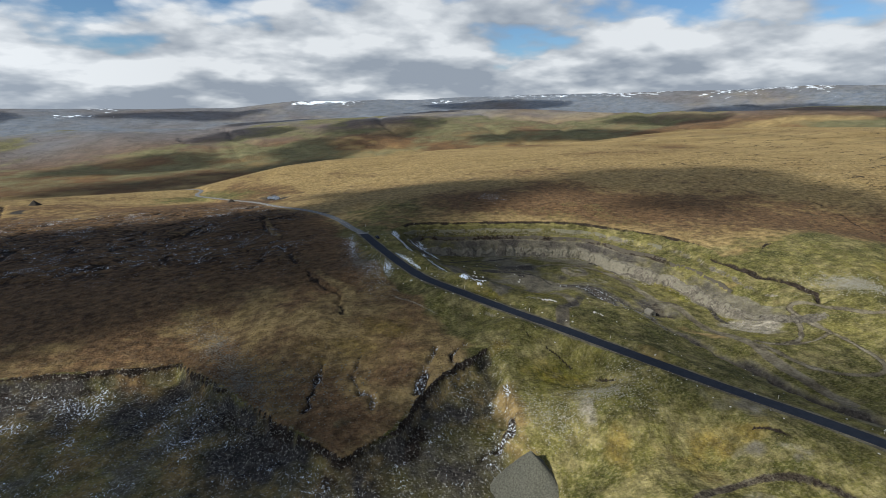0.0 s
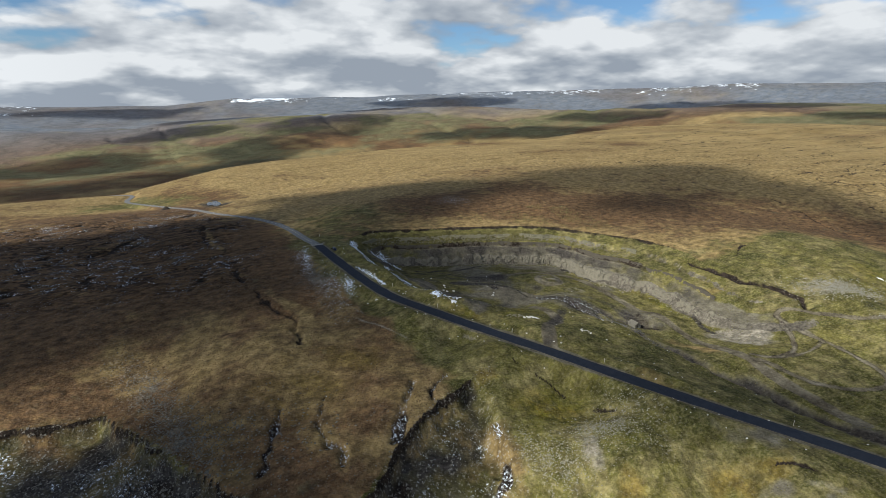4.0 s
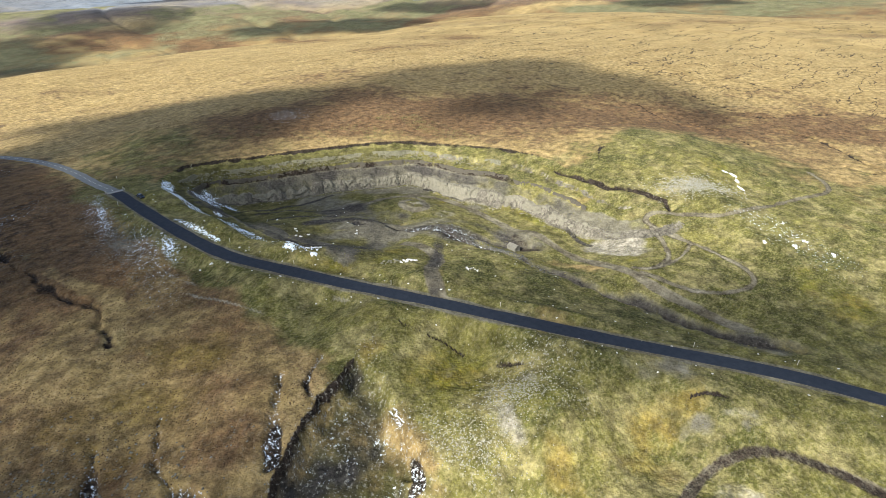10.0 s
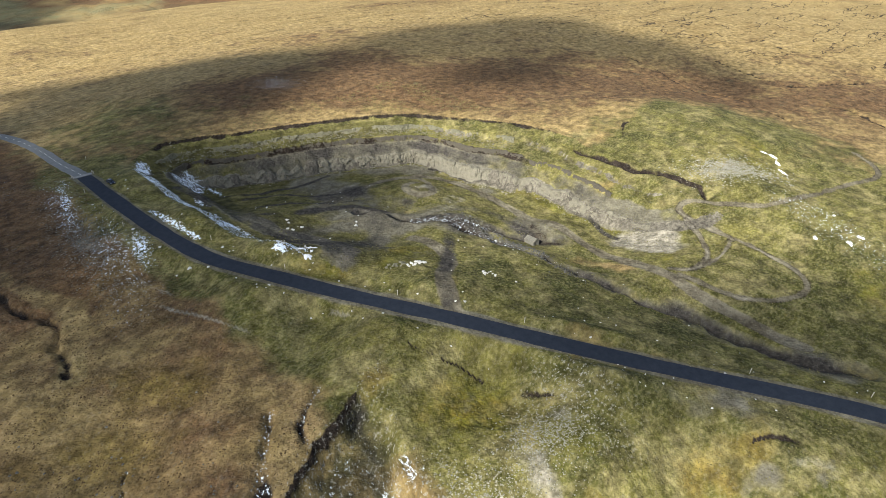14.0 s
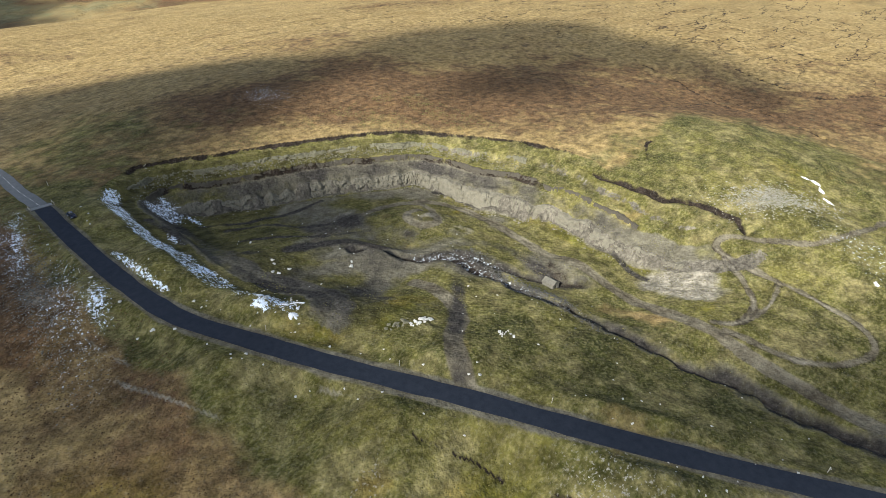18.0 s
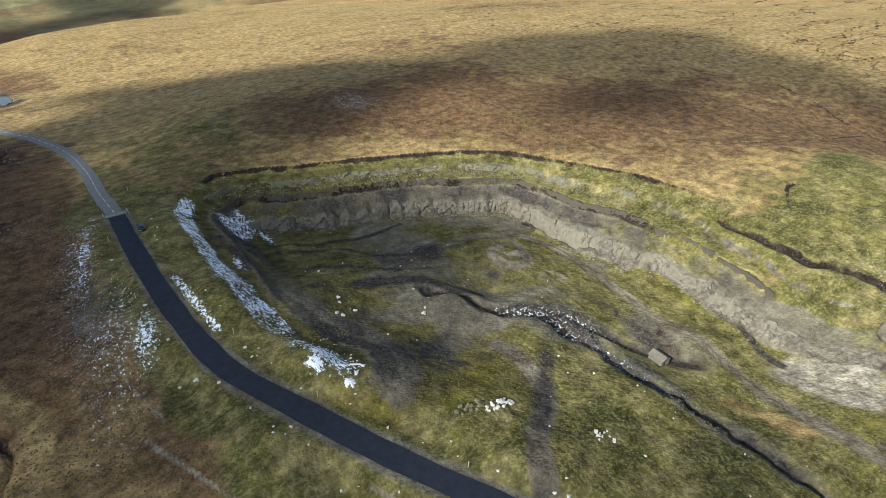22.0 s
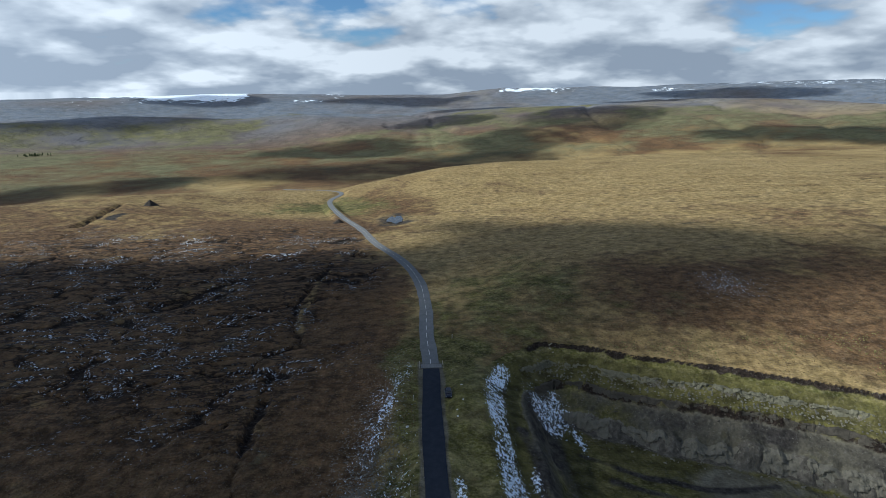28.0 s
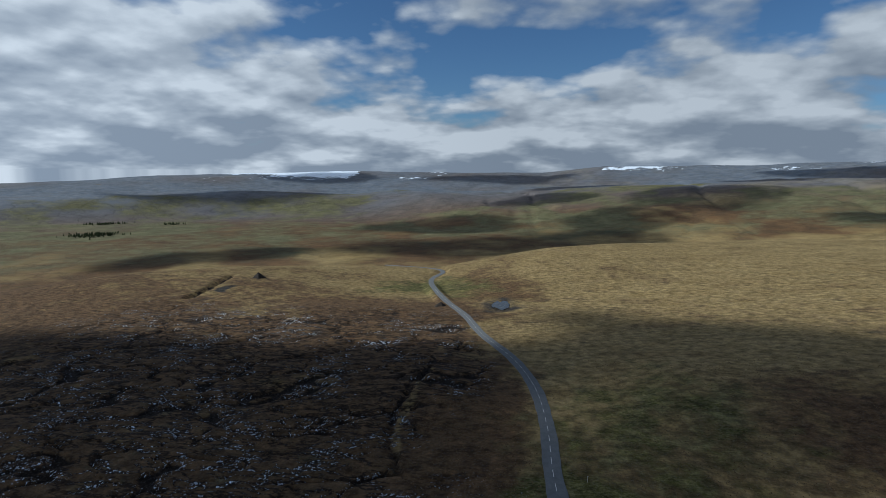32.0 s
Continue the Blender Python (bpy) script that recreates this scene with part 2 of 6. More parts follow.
    col = over("rock", col, rock, 0.9, 0.35, 0.65, column)
    # Near-black cover laid over the ground colours.
    col = over("dark_ground", col, m.mix(fine, (0.030, 0.027, 0.025), (0.080, 0.072, 0.062)), 0.9, 0.25, 0.85)
    ragged_ = m.noise(0.55, 5, 0.75)
    col = over("bare", col, m.mix(grit, (0.014, 0.011, 0.009), (0.046, 0.034, 0.026)), 0.55, 0.30, 0.70, ragged_)
    # fine peat channels with snow left along them
    web = m.math("ABSOLUTE", m.math("SUBTRACT", m.noise(0.075, 5, 0.6, (0.45, 1.5, 1.0), 0.0, 1.0), 0.5))
    web = m.math("MINIMUM", web, m.math("ABSOLUTE", m.math("SUBTRACT", m.noise(0.19, 4, 0.55, (0.5, 1.2, 1.0), 0.0, 1.0), 0.46)))
    col = m.mix(m.math("MULTIPLY", m.fit(web, 0.012, 0.034, 0.9, 0.0), m.attr("web")), col, (0.024, 0.017, 0.013))
    fleck = m.math("MULTIPLY", m.fit(web, 0.010, 0.017, 1.0, 0.0), m.math("MULTIPLY", m.noise(1.2, 3, 0.6, None, 0.55, 0.61), m.noise(0.05, 3, 0.6, None, 0.50, 0.62)))
    grain = m.mix(away, m.noise(1.1, 2, 0.6, None, 0.36, 0.64), m.noise(0.02, 6, 0.7))
    rough_ = m.math("SUBTRACT", 1.0, m.math("MULTIPLY", m.math("MAXIMUM", m.attr("gravel"), m.attr("track")), 0.6))
    clump = m.math("SUBTRACT", m.math("MULTIPLY", m.noise(0.24, 4, 0.58, (1.0, 1.25, 1.0), 0.36, 0.64), 2.0), 1.0)
    clump = m.fit(m.math("MULTIPLY", m.math("MULTIPLY", clump, rough_), m.math("SUBTRACT", 1.0, away)), -1.0, 1.0, 0.60, 1.36)
    shade_ = m.math("MULTIPLY", m.mix(away, m.fit(grain, 0.0, 1.0, 0.70, 0.86), m.fit(grain, 0.0, 1.0, 0.68, 1.0)), clump)
    tone = m.t.nodes.new("ShaderNodeCombineXYZ")
    for i in range(3):
        m.put(shade_, tone.inputs[i])
    col = m.mix(1.0, col, tone.outputs[0], "MULTIPLY")
    speck = m.mix(away, m.noise(1.4, 4, 0.8, (1.0, 0.7, 1.0), 0.34, 0.66), m.noise(0.02, 5, 0.7))
    snow = m.fit(m.math("ADD", m.attr("snow"), m.math("SUBTRACT", speck, 1.0)), 0.0, 0.10)
    snow = m.math("MAXIMUM", snow, m.math("MULTIPLY", fleck, m.attr("web")))
    # Snow's base colour is tinted blue for the skylight on it in shade.
    col = m.mix(snow, col, (0.82, 0.90, 0.99))
    stone = m.noise(1.3, 3, 0.65, None, 0.56, 0.66)
    col = m.mix(m.math("MULTIPLY", stone, m.attr("stones")), col, (0.36, 0.345, 0.30))
    h = m.math("ADD", m.math("MULTIPLY", hum, 1.2), m.math("ADD", m.math("MULTIPLY", fine, 0.35), m.math("MULTIPLY", tuft, 0.3)))
    h = m.math("MULTIPLY", m.math("SUBTRACT", m.math("ADD", h, m.math("MULTIPLY", grain, 0.15)), m.math("MULTIPLY", gully, 2.0)), m.fit(away, 0.0, 1.0, 1.0, 2.4))
    return m.done(col, 0.95, h, 0.5, 0.6, 0.1)


def plain_material(name, a, b, scale, rough=0.85, bump=0.3, dist=0.05, spec=0.3, metal=0.0):
    m = Mat(name)
    n, g = m.noise(scale, 5, 0.65), m.noise(scale * 7, 3, 0.6)
    c = m.mix(n, a, b)
    c = m.mix(m.math("MULTIPLY", g, 0.3), c, tuple(0.6 * v for v in a))
    return m.done(c, rough, m.math("ADD", n, g), bump, dist, spec, metal)


def stone_material(name, a, b, scale, per_island=False):
    m = Mat(name)
    n, g = m.noise(scale, 5, 0.65), m.noise(scale * 6, 3, 0.6)
    c = m.mix(m.island() if per_island else m.rand(), a, b)
    c = m.mix(m.math("MULTIPLY", n, 0.6), c, tuple(0.55 * v for v in a))
    c = m.mix(m.math("MULTIPLY", g, 0.3), c, tuple(1.15 * v for v in b))
    return m.done(c, 0.92, m.math("ADD", n, g), 0.6, 0.1, 0.2)


M_GROUND = ground_material()


# ---- numeric noise and shapes for the land ----
def lattice(ix, iy, seed):
    h = (ix * 374761393 + iy * 668265263 + seed * 974634777) & 0xFFFFFFFF
    h = ((h ^ (h >> 13)) * 1274126177) & 0xFFFFFFFF
    return ((h ^ (h >> 16)) & 0xFFFF) / 65535.0


def vnoise(x, y, seed=0):
    ix, iy = np.floor(x).astype(np.int64), np.floor(y).astype(np.int64)
    fx, fy = x - ix, y - iy
    fx, fy = fx * fx * (3 - 2 * fx), fy * fy * (3 - 2 * fy)
    a, b = lattice(ix, iy, seed), lattice(ix + 1, iy, seed)
    c, d = lattice(ix, iy + 1, seed), lattice(ix + 1, iy + 1, seed)
    return (a + (b - a) * fx) * (1 - fy) + (c + (d - c) * fx) * fy


def fbm(x, y, size, octaves=4, seed=0, gain=0.5):
    """About -1 to 1."""
    s, amp, tot = 0, 1.0, 0
    for o in range(octaves):
        s = s + amp * (vnoise(x / size + 17.3 * o, y / size - 9.1 * o, seed + o) * 2 - 1)
        tot += amp
        amp *= gain
        size *= 0.5
    return s / tot * 1.6


def smooth(a, b, v):
    t = np.clip((v - a) / (b - a), 0, 1)
    return t * t * (3 - 2 * t)


def to_line(x, y, pts):
    """Distance to a polyline, and how far along it (0..1 per segment, added up)."""
    best, along = np.full(x.shape, 1e9), np.zeros(x.shape)
    for i in range(len(pts) - 1):
        (ax, ay), (bx, by) = pts[i][:2], pts[i + 1][:2]
        dx, dy = bx - ax, by - ay
        t = np.clip(((x - ax) * dx + (y - ay) * dy) / (dx * dx + dy * dy), 0, 1)
        d = np.hypot(x - ax - t * dx, y - ay - t * dy)
        w = d < best
        best, along = np.where(w, d, best), np.where(w, i + t, along)
    return best, along


def inside(x, y, pts):
    r = np.zeros(x.shape, bool)
    for i in range(len(pts)):
        (ax, ay), (bx, by) = pts[i][:2], pts[i - 1][:2]
        c = (ay > y) != (by > y)
        r ^= c & (x < (bx - ax) * (y - ay) / (by - ay + 1e-12) + ax)
    return r


def curve(pts, n=8):
    """A smooth line through points (Catmull-Rom)."""
    p = np.array(pts, float)
    q = np.vstack([2 * p[0] - p[1], p, 2 * p[-1] - p[-2]])
    out = []
    for i in range(1, len(q) - 2):
        for k in range(n):
            t = k / n
            out.append(0.5 * (2 * q[i] + (q[i + 1] - q[i - 1]) * t + (2 * q[i - 1] - 5 * q[i] + 4 * q[i + 1] - q[i + 2]) * t * t
                              + (3 * q[i] - q[i - 1] - 3 * q[i + 1] + q[i + 2]) * t ** 3))
    out.append(p[-1])
    return np.array(out)


class Surface:
    """A smooth surface over height marks."""

    def __init__(self, marks, soft):
        self.p = np.array(marks, float)
        self.soft = soft
        x, y, z = self.p.T
        k = -np.sqrt((x[:, None] - x) ** 2 + (y[:, None] - y) ** 2 + soft ** 2)
        n = len(x)
        a = np.zeros((n + 3, n + 3))
        a[:n, :n] = k + np.eye(n) * -2.0
        a[:n, n], a[:n, n + 1], a[:n, n + 2] = 1, x, y
        a[n:, :n] = a[:n, n:].T
        self.w = np.linalg.solve(a, np.r_[z, 0, 0, 0])

    def at(self, x, y):
        n = len(self.p)
        z = self.w[n] + self.w[n + 1] * x + self.w[n + 2] * y
        for (px, py, _), w in zip(self.p, self.w):
            z = z - w * np.sqrt((x - px) ** 2 + (y - py) ** 2 + self.soft ** 2)
        return z


# ---- plan of the land: x, y, z in metres; the seam in the road is the origin ----
ROAD = [(98, -258, -18), (89, -235, -16.4), (81, -220, -15), (68, -198, -13), (54.6, -175, -10.6), (41, -149.5, -8.3), (33, -135.6, -7), (25, -121.5, -5.6), (17, -105.6, -4.3),
        (9, -89, -3), (5.8, -77, -2.3), (3.6, -62, -1.5), (2, -44, -0.8), (0.7, -21, -0.2), (0, 0, 0), (-2, 24, -1), (-3.3, 52, -2), (-7.6, 85, -3.5), (-17.7, 119, -5.2), (-36, 161, -8),
        (-51, 205, -10.8), (-71, 254, -15), (-91, 313, -20.5), (-106, 367, -26), (-109.5, 395, -27.5), (-106, 428, -27.7), (-125, 455, -29.5), (-190, 500, -36)]
RIM = [(24, -96), (20, -87), (17, -79), (15, -67), (14, -51), (14, -30), (13.5, -9), (16, 0), (23, 8), (34, 15), (47, 12), (59, 7), (82, 0), (106, -9), (125, -18), (140, -28), (149, -44), (157, -59),
       (165, -75), (168, -90), (168, -103), (163, -118), (160, -138), (162, -152)]
SOUTH = [(162, -152), (156, -172), (146, -205), (130, -222), (112, -240), (96, -232), (82, -210), (68, -188), (55, -163), (44, -140), (33, -118), (24, -96)]
RIM_MARKS = [(16, -3, .6), (35, 15, .5), (60, 7, .5), (105, -8, .5), (141, -28, .2), (157, -59, -.5), (168, -85, -1.2), (168, -103, -2.5), (161, -112, -4), (162, -150, -8), (150, -160, -12), (145, -180, -14), (133, -207, -16),
             (110, -173, -16.5), (98, -183, -18.3), (98, -208, -18.5), (115, -235, -18), (120, -196, -16.3), (19, -140, -8.6), (41, -172, -12.2), (64, -219, -17), (30, -190, -17), (45, -215, -19), (66, -247, -20), (27, -222, -23), (3, -130, -9.5)]
WEST_MARKS = [(-15, -140, -11), (-28, -150, -13), (-34, -130, -12), (-50, -135, -14), (-42, -100, -8), (-30, -80, -6.5), (-42, -39, -4.5), (-20, -60, -3.5), (-14, -15, -1), (-53, 90, -3), (-60, 30, -4), (-110, 60, -6), (-150, 25, -6),
              (-110, -50, -9), (-150, -80, -14), (-90, -95, -15), (-25, 60, -2.2), (-250, 220, -12), (-249, 310, -10), (-130, 180, -9), (-32, 246, -13.6), (20, 180, -7), (45, 90, 2.5), (109, 51, 7), (60, 40, 3.5), (165, 8, 5.5)]
EAST_MARKS = [(184, -118, -1), (218, -116, 2.5), (234, -127, 2.5), (200, -182, -6.3), (213, -168, -3), (174, -181, -6.5), (302, -100, -5.6), (262, -163, -5), (387, -89, 0), (460, -90, 2), (230, -60, 1), (230, 140, 12), (400, 50, 12),
              (300, 20, 6), (190, -235, -12), (300, -300, -14), (-100, -180, -20), (-40, -200, -24), (-5, -203, -28), (12, -207, -25)]
OUTER_MARKS = RIM_MARKS + WEST_MARKS + EAST_MARKS
FLOOR_MARKS = [(38, -14, -14.5), (30, -38, -11.5), (33, -56, -8.5), (42, -67, -9.6), (50, -36, -15), (70, -38, -16.5), (90, -33, -17.5), (110, -42, -17.8), (124, -66, -18.3), (129, -94, -19), (131, -125, -19.5), (133, -147, -20),
               (98, -71, -15.6), (82, -80, -15.4), (72, -83, -13.4), (87, -103, -13.6), (86, -118, -14), (106, -128, -18.6), (116, -130, -19), (102, -150, -18.9), (50, -125, -6.5), (26, -106, -3.9), (45, -144, -7.9), (64, -126, -9.5),
               (68, -113, -11.3), (63, -95, -12.6), (52, -80, -11.6), (27, -86, -6), (75, -150, -11.5), (86, -137, -13), (88, -165, -15.5), (80, -185, -14.5)]
HOLLOW = [(19, -146), (12, -147.5), (5, -150), (-5, -153), (-15, -158.5), (-24, -163.5), (-34, -172), (-50, -178), (-57, -168), (-64, -158), (-73, -145), (-83, -126), (-95, -105), (-152, -97), (-260, -105), (-260, -330), (0, -330), (8, -215),
          (5, -196), (4, -180), (9, -166), (13, -156)]
PEAT_CREEKS = [[(-33, -131), (-34.5, -134), (-38, -143), (-39, -149), (-37, -155), (-36, -162)], [(-45, -131), (-48, -137), (-52.6, -147), (-57, -156)], [(-34.4, -103), (-32, -88), (-31.8, -77), (-37, -66), (-39.5, -54), (-42, -38), (-45, -20), (-47, 4)],
               [(-51, 98), (-53, 80), (-53, 62), (-52.5, 45), (-48, 31), (-42, 18)], [(7, -167), (4.7, -174), (0, -181.5), (-7, -181), (-14, -186)], [(3, -142), (-3.7, -147.4), (-6, -152)], [(-9, -142), (-12, -147), (-16, -153), (-22, -161)]]
SCARP = [(163, -107), (161.3, -117), (161.8, -127.5), (162.5, -137), (166, -144), (165.9, -153), (166, -161), (162.6, -166)]
PITWORK = [(90, -103), (97, -113), (103, -124), (110, -136)]
CREEK = [(66, -76), (73, -84), (79, -95), (88, -104), (90, -121), (89, -137), (94, -151), (94, -167), (98, -183), (99, -197), (99, -209), (104, -228)]
RING_TRACK = [(74, -275), (68, -260), (65, -246), (59, -234.5), (50, -227.5), (40, -225.4), (31, -226), (22, -230)]
FLOOR_TRACKS = [([(43, -147), (47, -140), (52, -134.5), (61, -128), (65, -121), (67, -113), (67, -105)], 2.5), ([(96, -52), (107, -54), (117, -60), (122, -72), (122, -90), (118, -115), (116, -140), (112, -165), (109, -185), (106, -215)], 2.2),
          ([(60, -62), (75, -55), (95, -52), (108, -55), (112, -64), (104, -78), (97, -75), (98, -67), (106, -66)], 1.5)]
LOOP_TRACKS = [([(252, -196), (240, -206), (228, -208), (212, -202), (195, -196), (180, -192), (166.5, -184.8), (161, -173.4), (158, -165), (154, -161), (150, -161), (147.7, -166.6), (146.3, -174.5), (145.5, -182.6), (144, -192), (141, -202), (135, -208), (126, -207), (116, -197), (113, -178)], 1.1),
          ([(147, -165), (142.5, -171.5), (136, -177), (128, -180.4), (118, -179), (114, -174)], 0.9), ([(145, -182), (132, -183), (119, -180)], 0.8)]
TRACKS = FLOOR_TRACKS + LOOP_TRACKS + [(RING_TRACK, 1.1)]
# Dark streaks on the quarry floor; the first darkens one side of a mound.
SWEEPS = [([(52, -64), (65, -67), (75, -79), (84, -81), (91, -77)], 3.2), ([(45, -30), (59, -35), (66, -45), (80, -53), (92, -57)], 1.5), ([(44, -44), (56, -52), (68, -60), (82, -64)], 1.3), ([(40, -20), (52, -26), (70, -31), (86, -29)], 1.2),
          ([(108, -104), (109, -118), (105, -131)], 3.4), ([(136, -134), (132, -142), (130, -149)], 1.5), ([(128, -55), (131, -66), (130, -78)], 1.6), ([(91, -60), (97, -66), (99, -74)], 1.1), ([(24, -24), (26, -36), (25, -47)], 1.6), ([(44, -144), (52, -135), (62, -127), (70, -119), (76, -111)], 2.4)]
PATHS = [[(-13, -64), (-11.7, -68.9), (-9.1, -79.5), (-5.8, -90)], [(-9.7, -92.5), (-4.3, -105.9), (2.3, -119)], [(20.1, -125), (23.5, -132), (25.3, -136.5)]]
SNOW_BANK = [(21, 1), (17.5, -8), (17, -20), (18, -32), (18.3, -43), (19.8, -56), (20.3, -64), (21.5, -72), (22.6, -79)]
DITCHES = [([(40.6, -171.5), (41.3, -175), (41.9, -178.5)], 0.9), ([(61, -216), (64, -219), (66, -223)], 0.8), ([(26, -148), (31, -154), (36, -163)], 0.5), ([(184, -118), (192, -114), (199, -112)], 0.9),
           ([(207, -70), (240, -87), (305, -98)], 0.8), ([(343, -36), (333, -63), (308, -101), (300, -127)], 1.0), ([(384, -84), (368, -112), (358, -142), (405, -176)], 1.4), ([(469, -89), (452, -138)], 1.7),
           ([(332, -160), (331, -180), (313, -198), (287, -223)], 1.3), ([(321, -99), (302, -133), (280, -163)], 1.1), ([(282, -207), (280, -218)], 1.8), ([(-252, 222), (-258, 250), (-266, 280), (-274, 312)], 3.5)]
PALE_STRIPS = [([(-47, -15), (-39, -31), (-34, -54), (-29, -70), (-26, -80), (-33, -103)], 2.6), ([(-50, 94), (-50, 62), (-49, 40), (-45, 28)], 1.6)]

PONDS = [(-32, 246, 6.0, 13, -14.0), (129, -65, 1.1, 6.0, -18.9)]   # x, y, half sizes, level

S_OUT = Surface(OUTER_MARKS + [r for r in ROAD[:26]], 14.0)
S_LOW = Surface([o for o in OUTER_MARKS if o[1] < -140 or o[0] < 12] + [r for r in ROAD[:15]] + FLOOR_MARKS, 7.0)

# the distance: heights of crest, valley, middle hills and skyline by bearing from (0, -150)
BEAR = np.array([-60, -50, -40, -30, -20, -11, 0, 6, 13, 21, 30, 40, 50, 57, 66, 76, 90.0])
CREST_R = np.array([520, 520, 540, 560, 580, 580, 620, 640, 680, 730, 800, 930, 1100, 1200, 1200, 1150, 1100.0])
CREST_Z = np.array([-20, -16, -12, -16, -24, -27, -8, -3, -3, 2, 3, 6, 22, 26, 29, 24, 18.0])
VALLEY_Z = np.array([-130, -130, -130, -130, -128, -125, -122, -118, -110, -95, -80, -60, -45, -25, -20, -20, -20.0])
FLOOR_R = np.array([2500, 2500, 2500, 2450, 2200, 1900, 1600, 1500, 1400, 1350, 1350, 1350, 1350, 1350, 1350, 1350, 1350.0])
MID_Z = np.array([-50, -45, -42, -38, -52, -30, 0, 12, 18, 33, 36, 30, 42, 62, 66, 60, 50.0])
FAR_Z = np.array([-30, -12, 24, 64, 73, 68, 68, 118, 110, 133, 162, 163, 175, 202, 186, 194, 180.0])


def land(x, y):
    """Height of the undisturbed ground."""
    r, az = np.hypot(x, y + 150), np.degrees(np.arctan2(x, y + 150))
    az = np.clip(az, -60, 90)
    near = S_OUT.at(x, y)
    cr, cz, vz, fr, mz, fz = (np.interp(az, BEAR, k) for k in (CREST_R, CREST_Z, VALLEY_Z, FLOOR_R, MID_Z, FAR_Z))
    z = cz + (vz - cz) * smooth(cr, cr + 420 + 500 * smooth(35, 50, az), r)
    z = np.where(r > fr, vz + (mz - vz) * smooth(fr, 2700 + 0.25 * (fr - 1350), r), z)
    dip = mz - 18
    z = np.where(r > 3050, mz + (dip - mz) * smooth(3050, 3350, r), z)
    z = np.where(r > 3350, dip + (fz - dip) * smooth(3350, 4300, r), z)
    z = np.where(r > 4400, fz - 0.10 * (r - 4400), z)
    hills = smooth(fr + 50, fr + 700, r) * (1 - 0.75 * smooth(2700, 4100, r)) * (1 - 0.5 * smooth(45, 60, az))
    spur = 0.5 - np.abs(fbm(x + 0.4 * y, y, 900, 4, 21, 0.38))
    z = z + (40 * spur + 18 * fbm(x, y, 1300, 2, 23) - 8) * hills
    # becks that run down the far slopes
    z = z - 9 * (1 - smooth(0.0, 0.16, np.abs(fbm(np.radians(az) * 2200 + 0.2 * r, 0.35 * r, 330, 3, 24)))) * hills
    z = z + (22 * (0.5 - np.abs(fbm(np.radians(az) * 1500, r, 520, 3, 26))) - 5) * smooth(3100, 3400, r) * (1 - 0.7 * smooth(4000, 4350, r))
    z = z + 7 * fbm(x, y, 500, 4, 27) * smooth(3900, 4300, r)
    return near + (z - near) * smooth(0.62, 1.0, r / cr)


def widen(s):
    """How far the benches spread along the rim: broad in the east, closer again to the south."""
    return 1 + 0.72 * smooth(15.2, 17.6, s) * (1 - 0.70 * smooth(19.6, 21.2, s))


def west_profile(d):
    return np.interp(d, [0, 1.2, 7.5, 13, 14.5, 21, 60], [0, -0.3, -5, -5.6, -7.5, -14, -40])


def face_profile(d):
    return np.interp(d, [-1, 1.4, 5, 6.2, 10.6, 11.6, 17.5, 20.5, 23, 40], [0.1, -1.3, -3.0, -5.0, -6.0, -8.2, -12.2, -17.0, -19, -40])


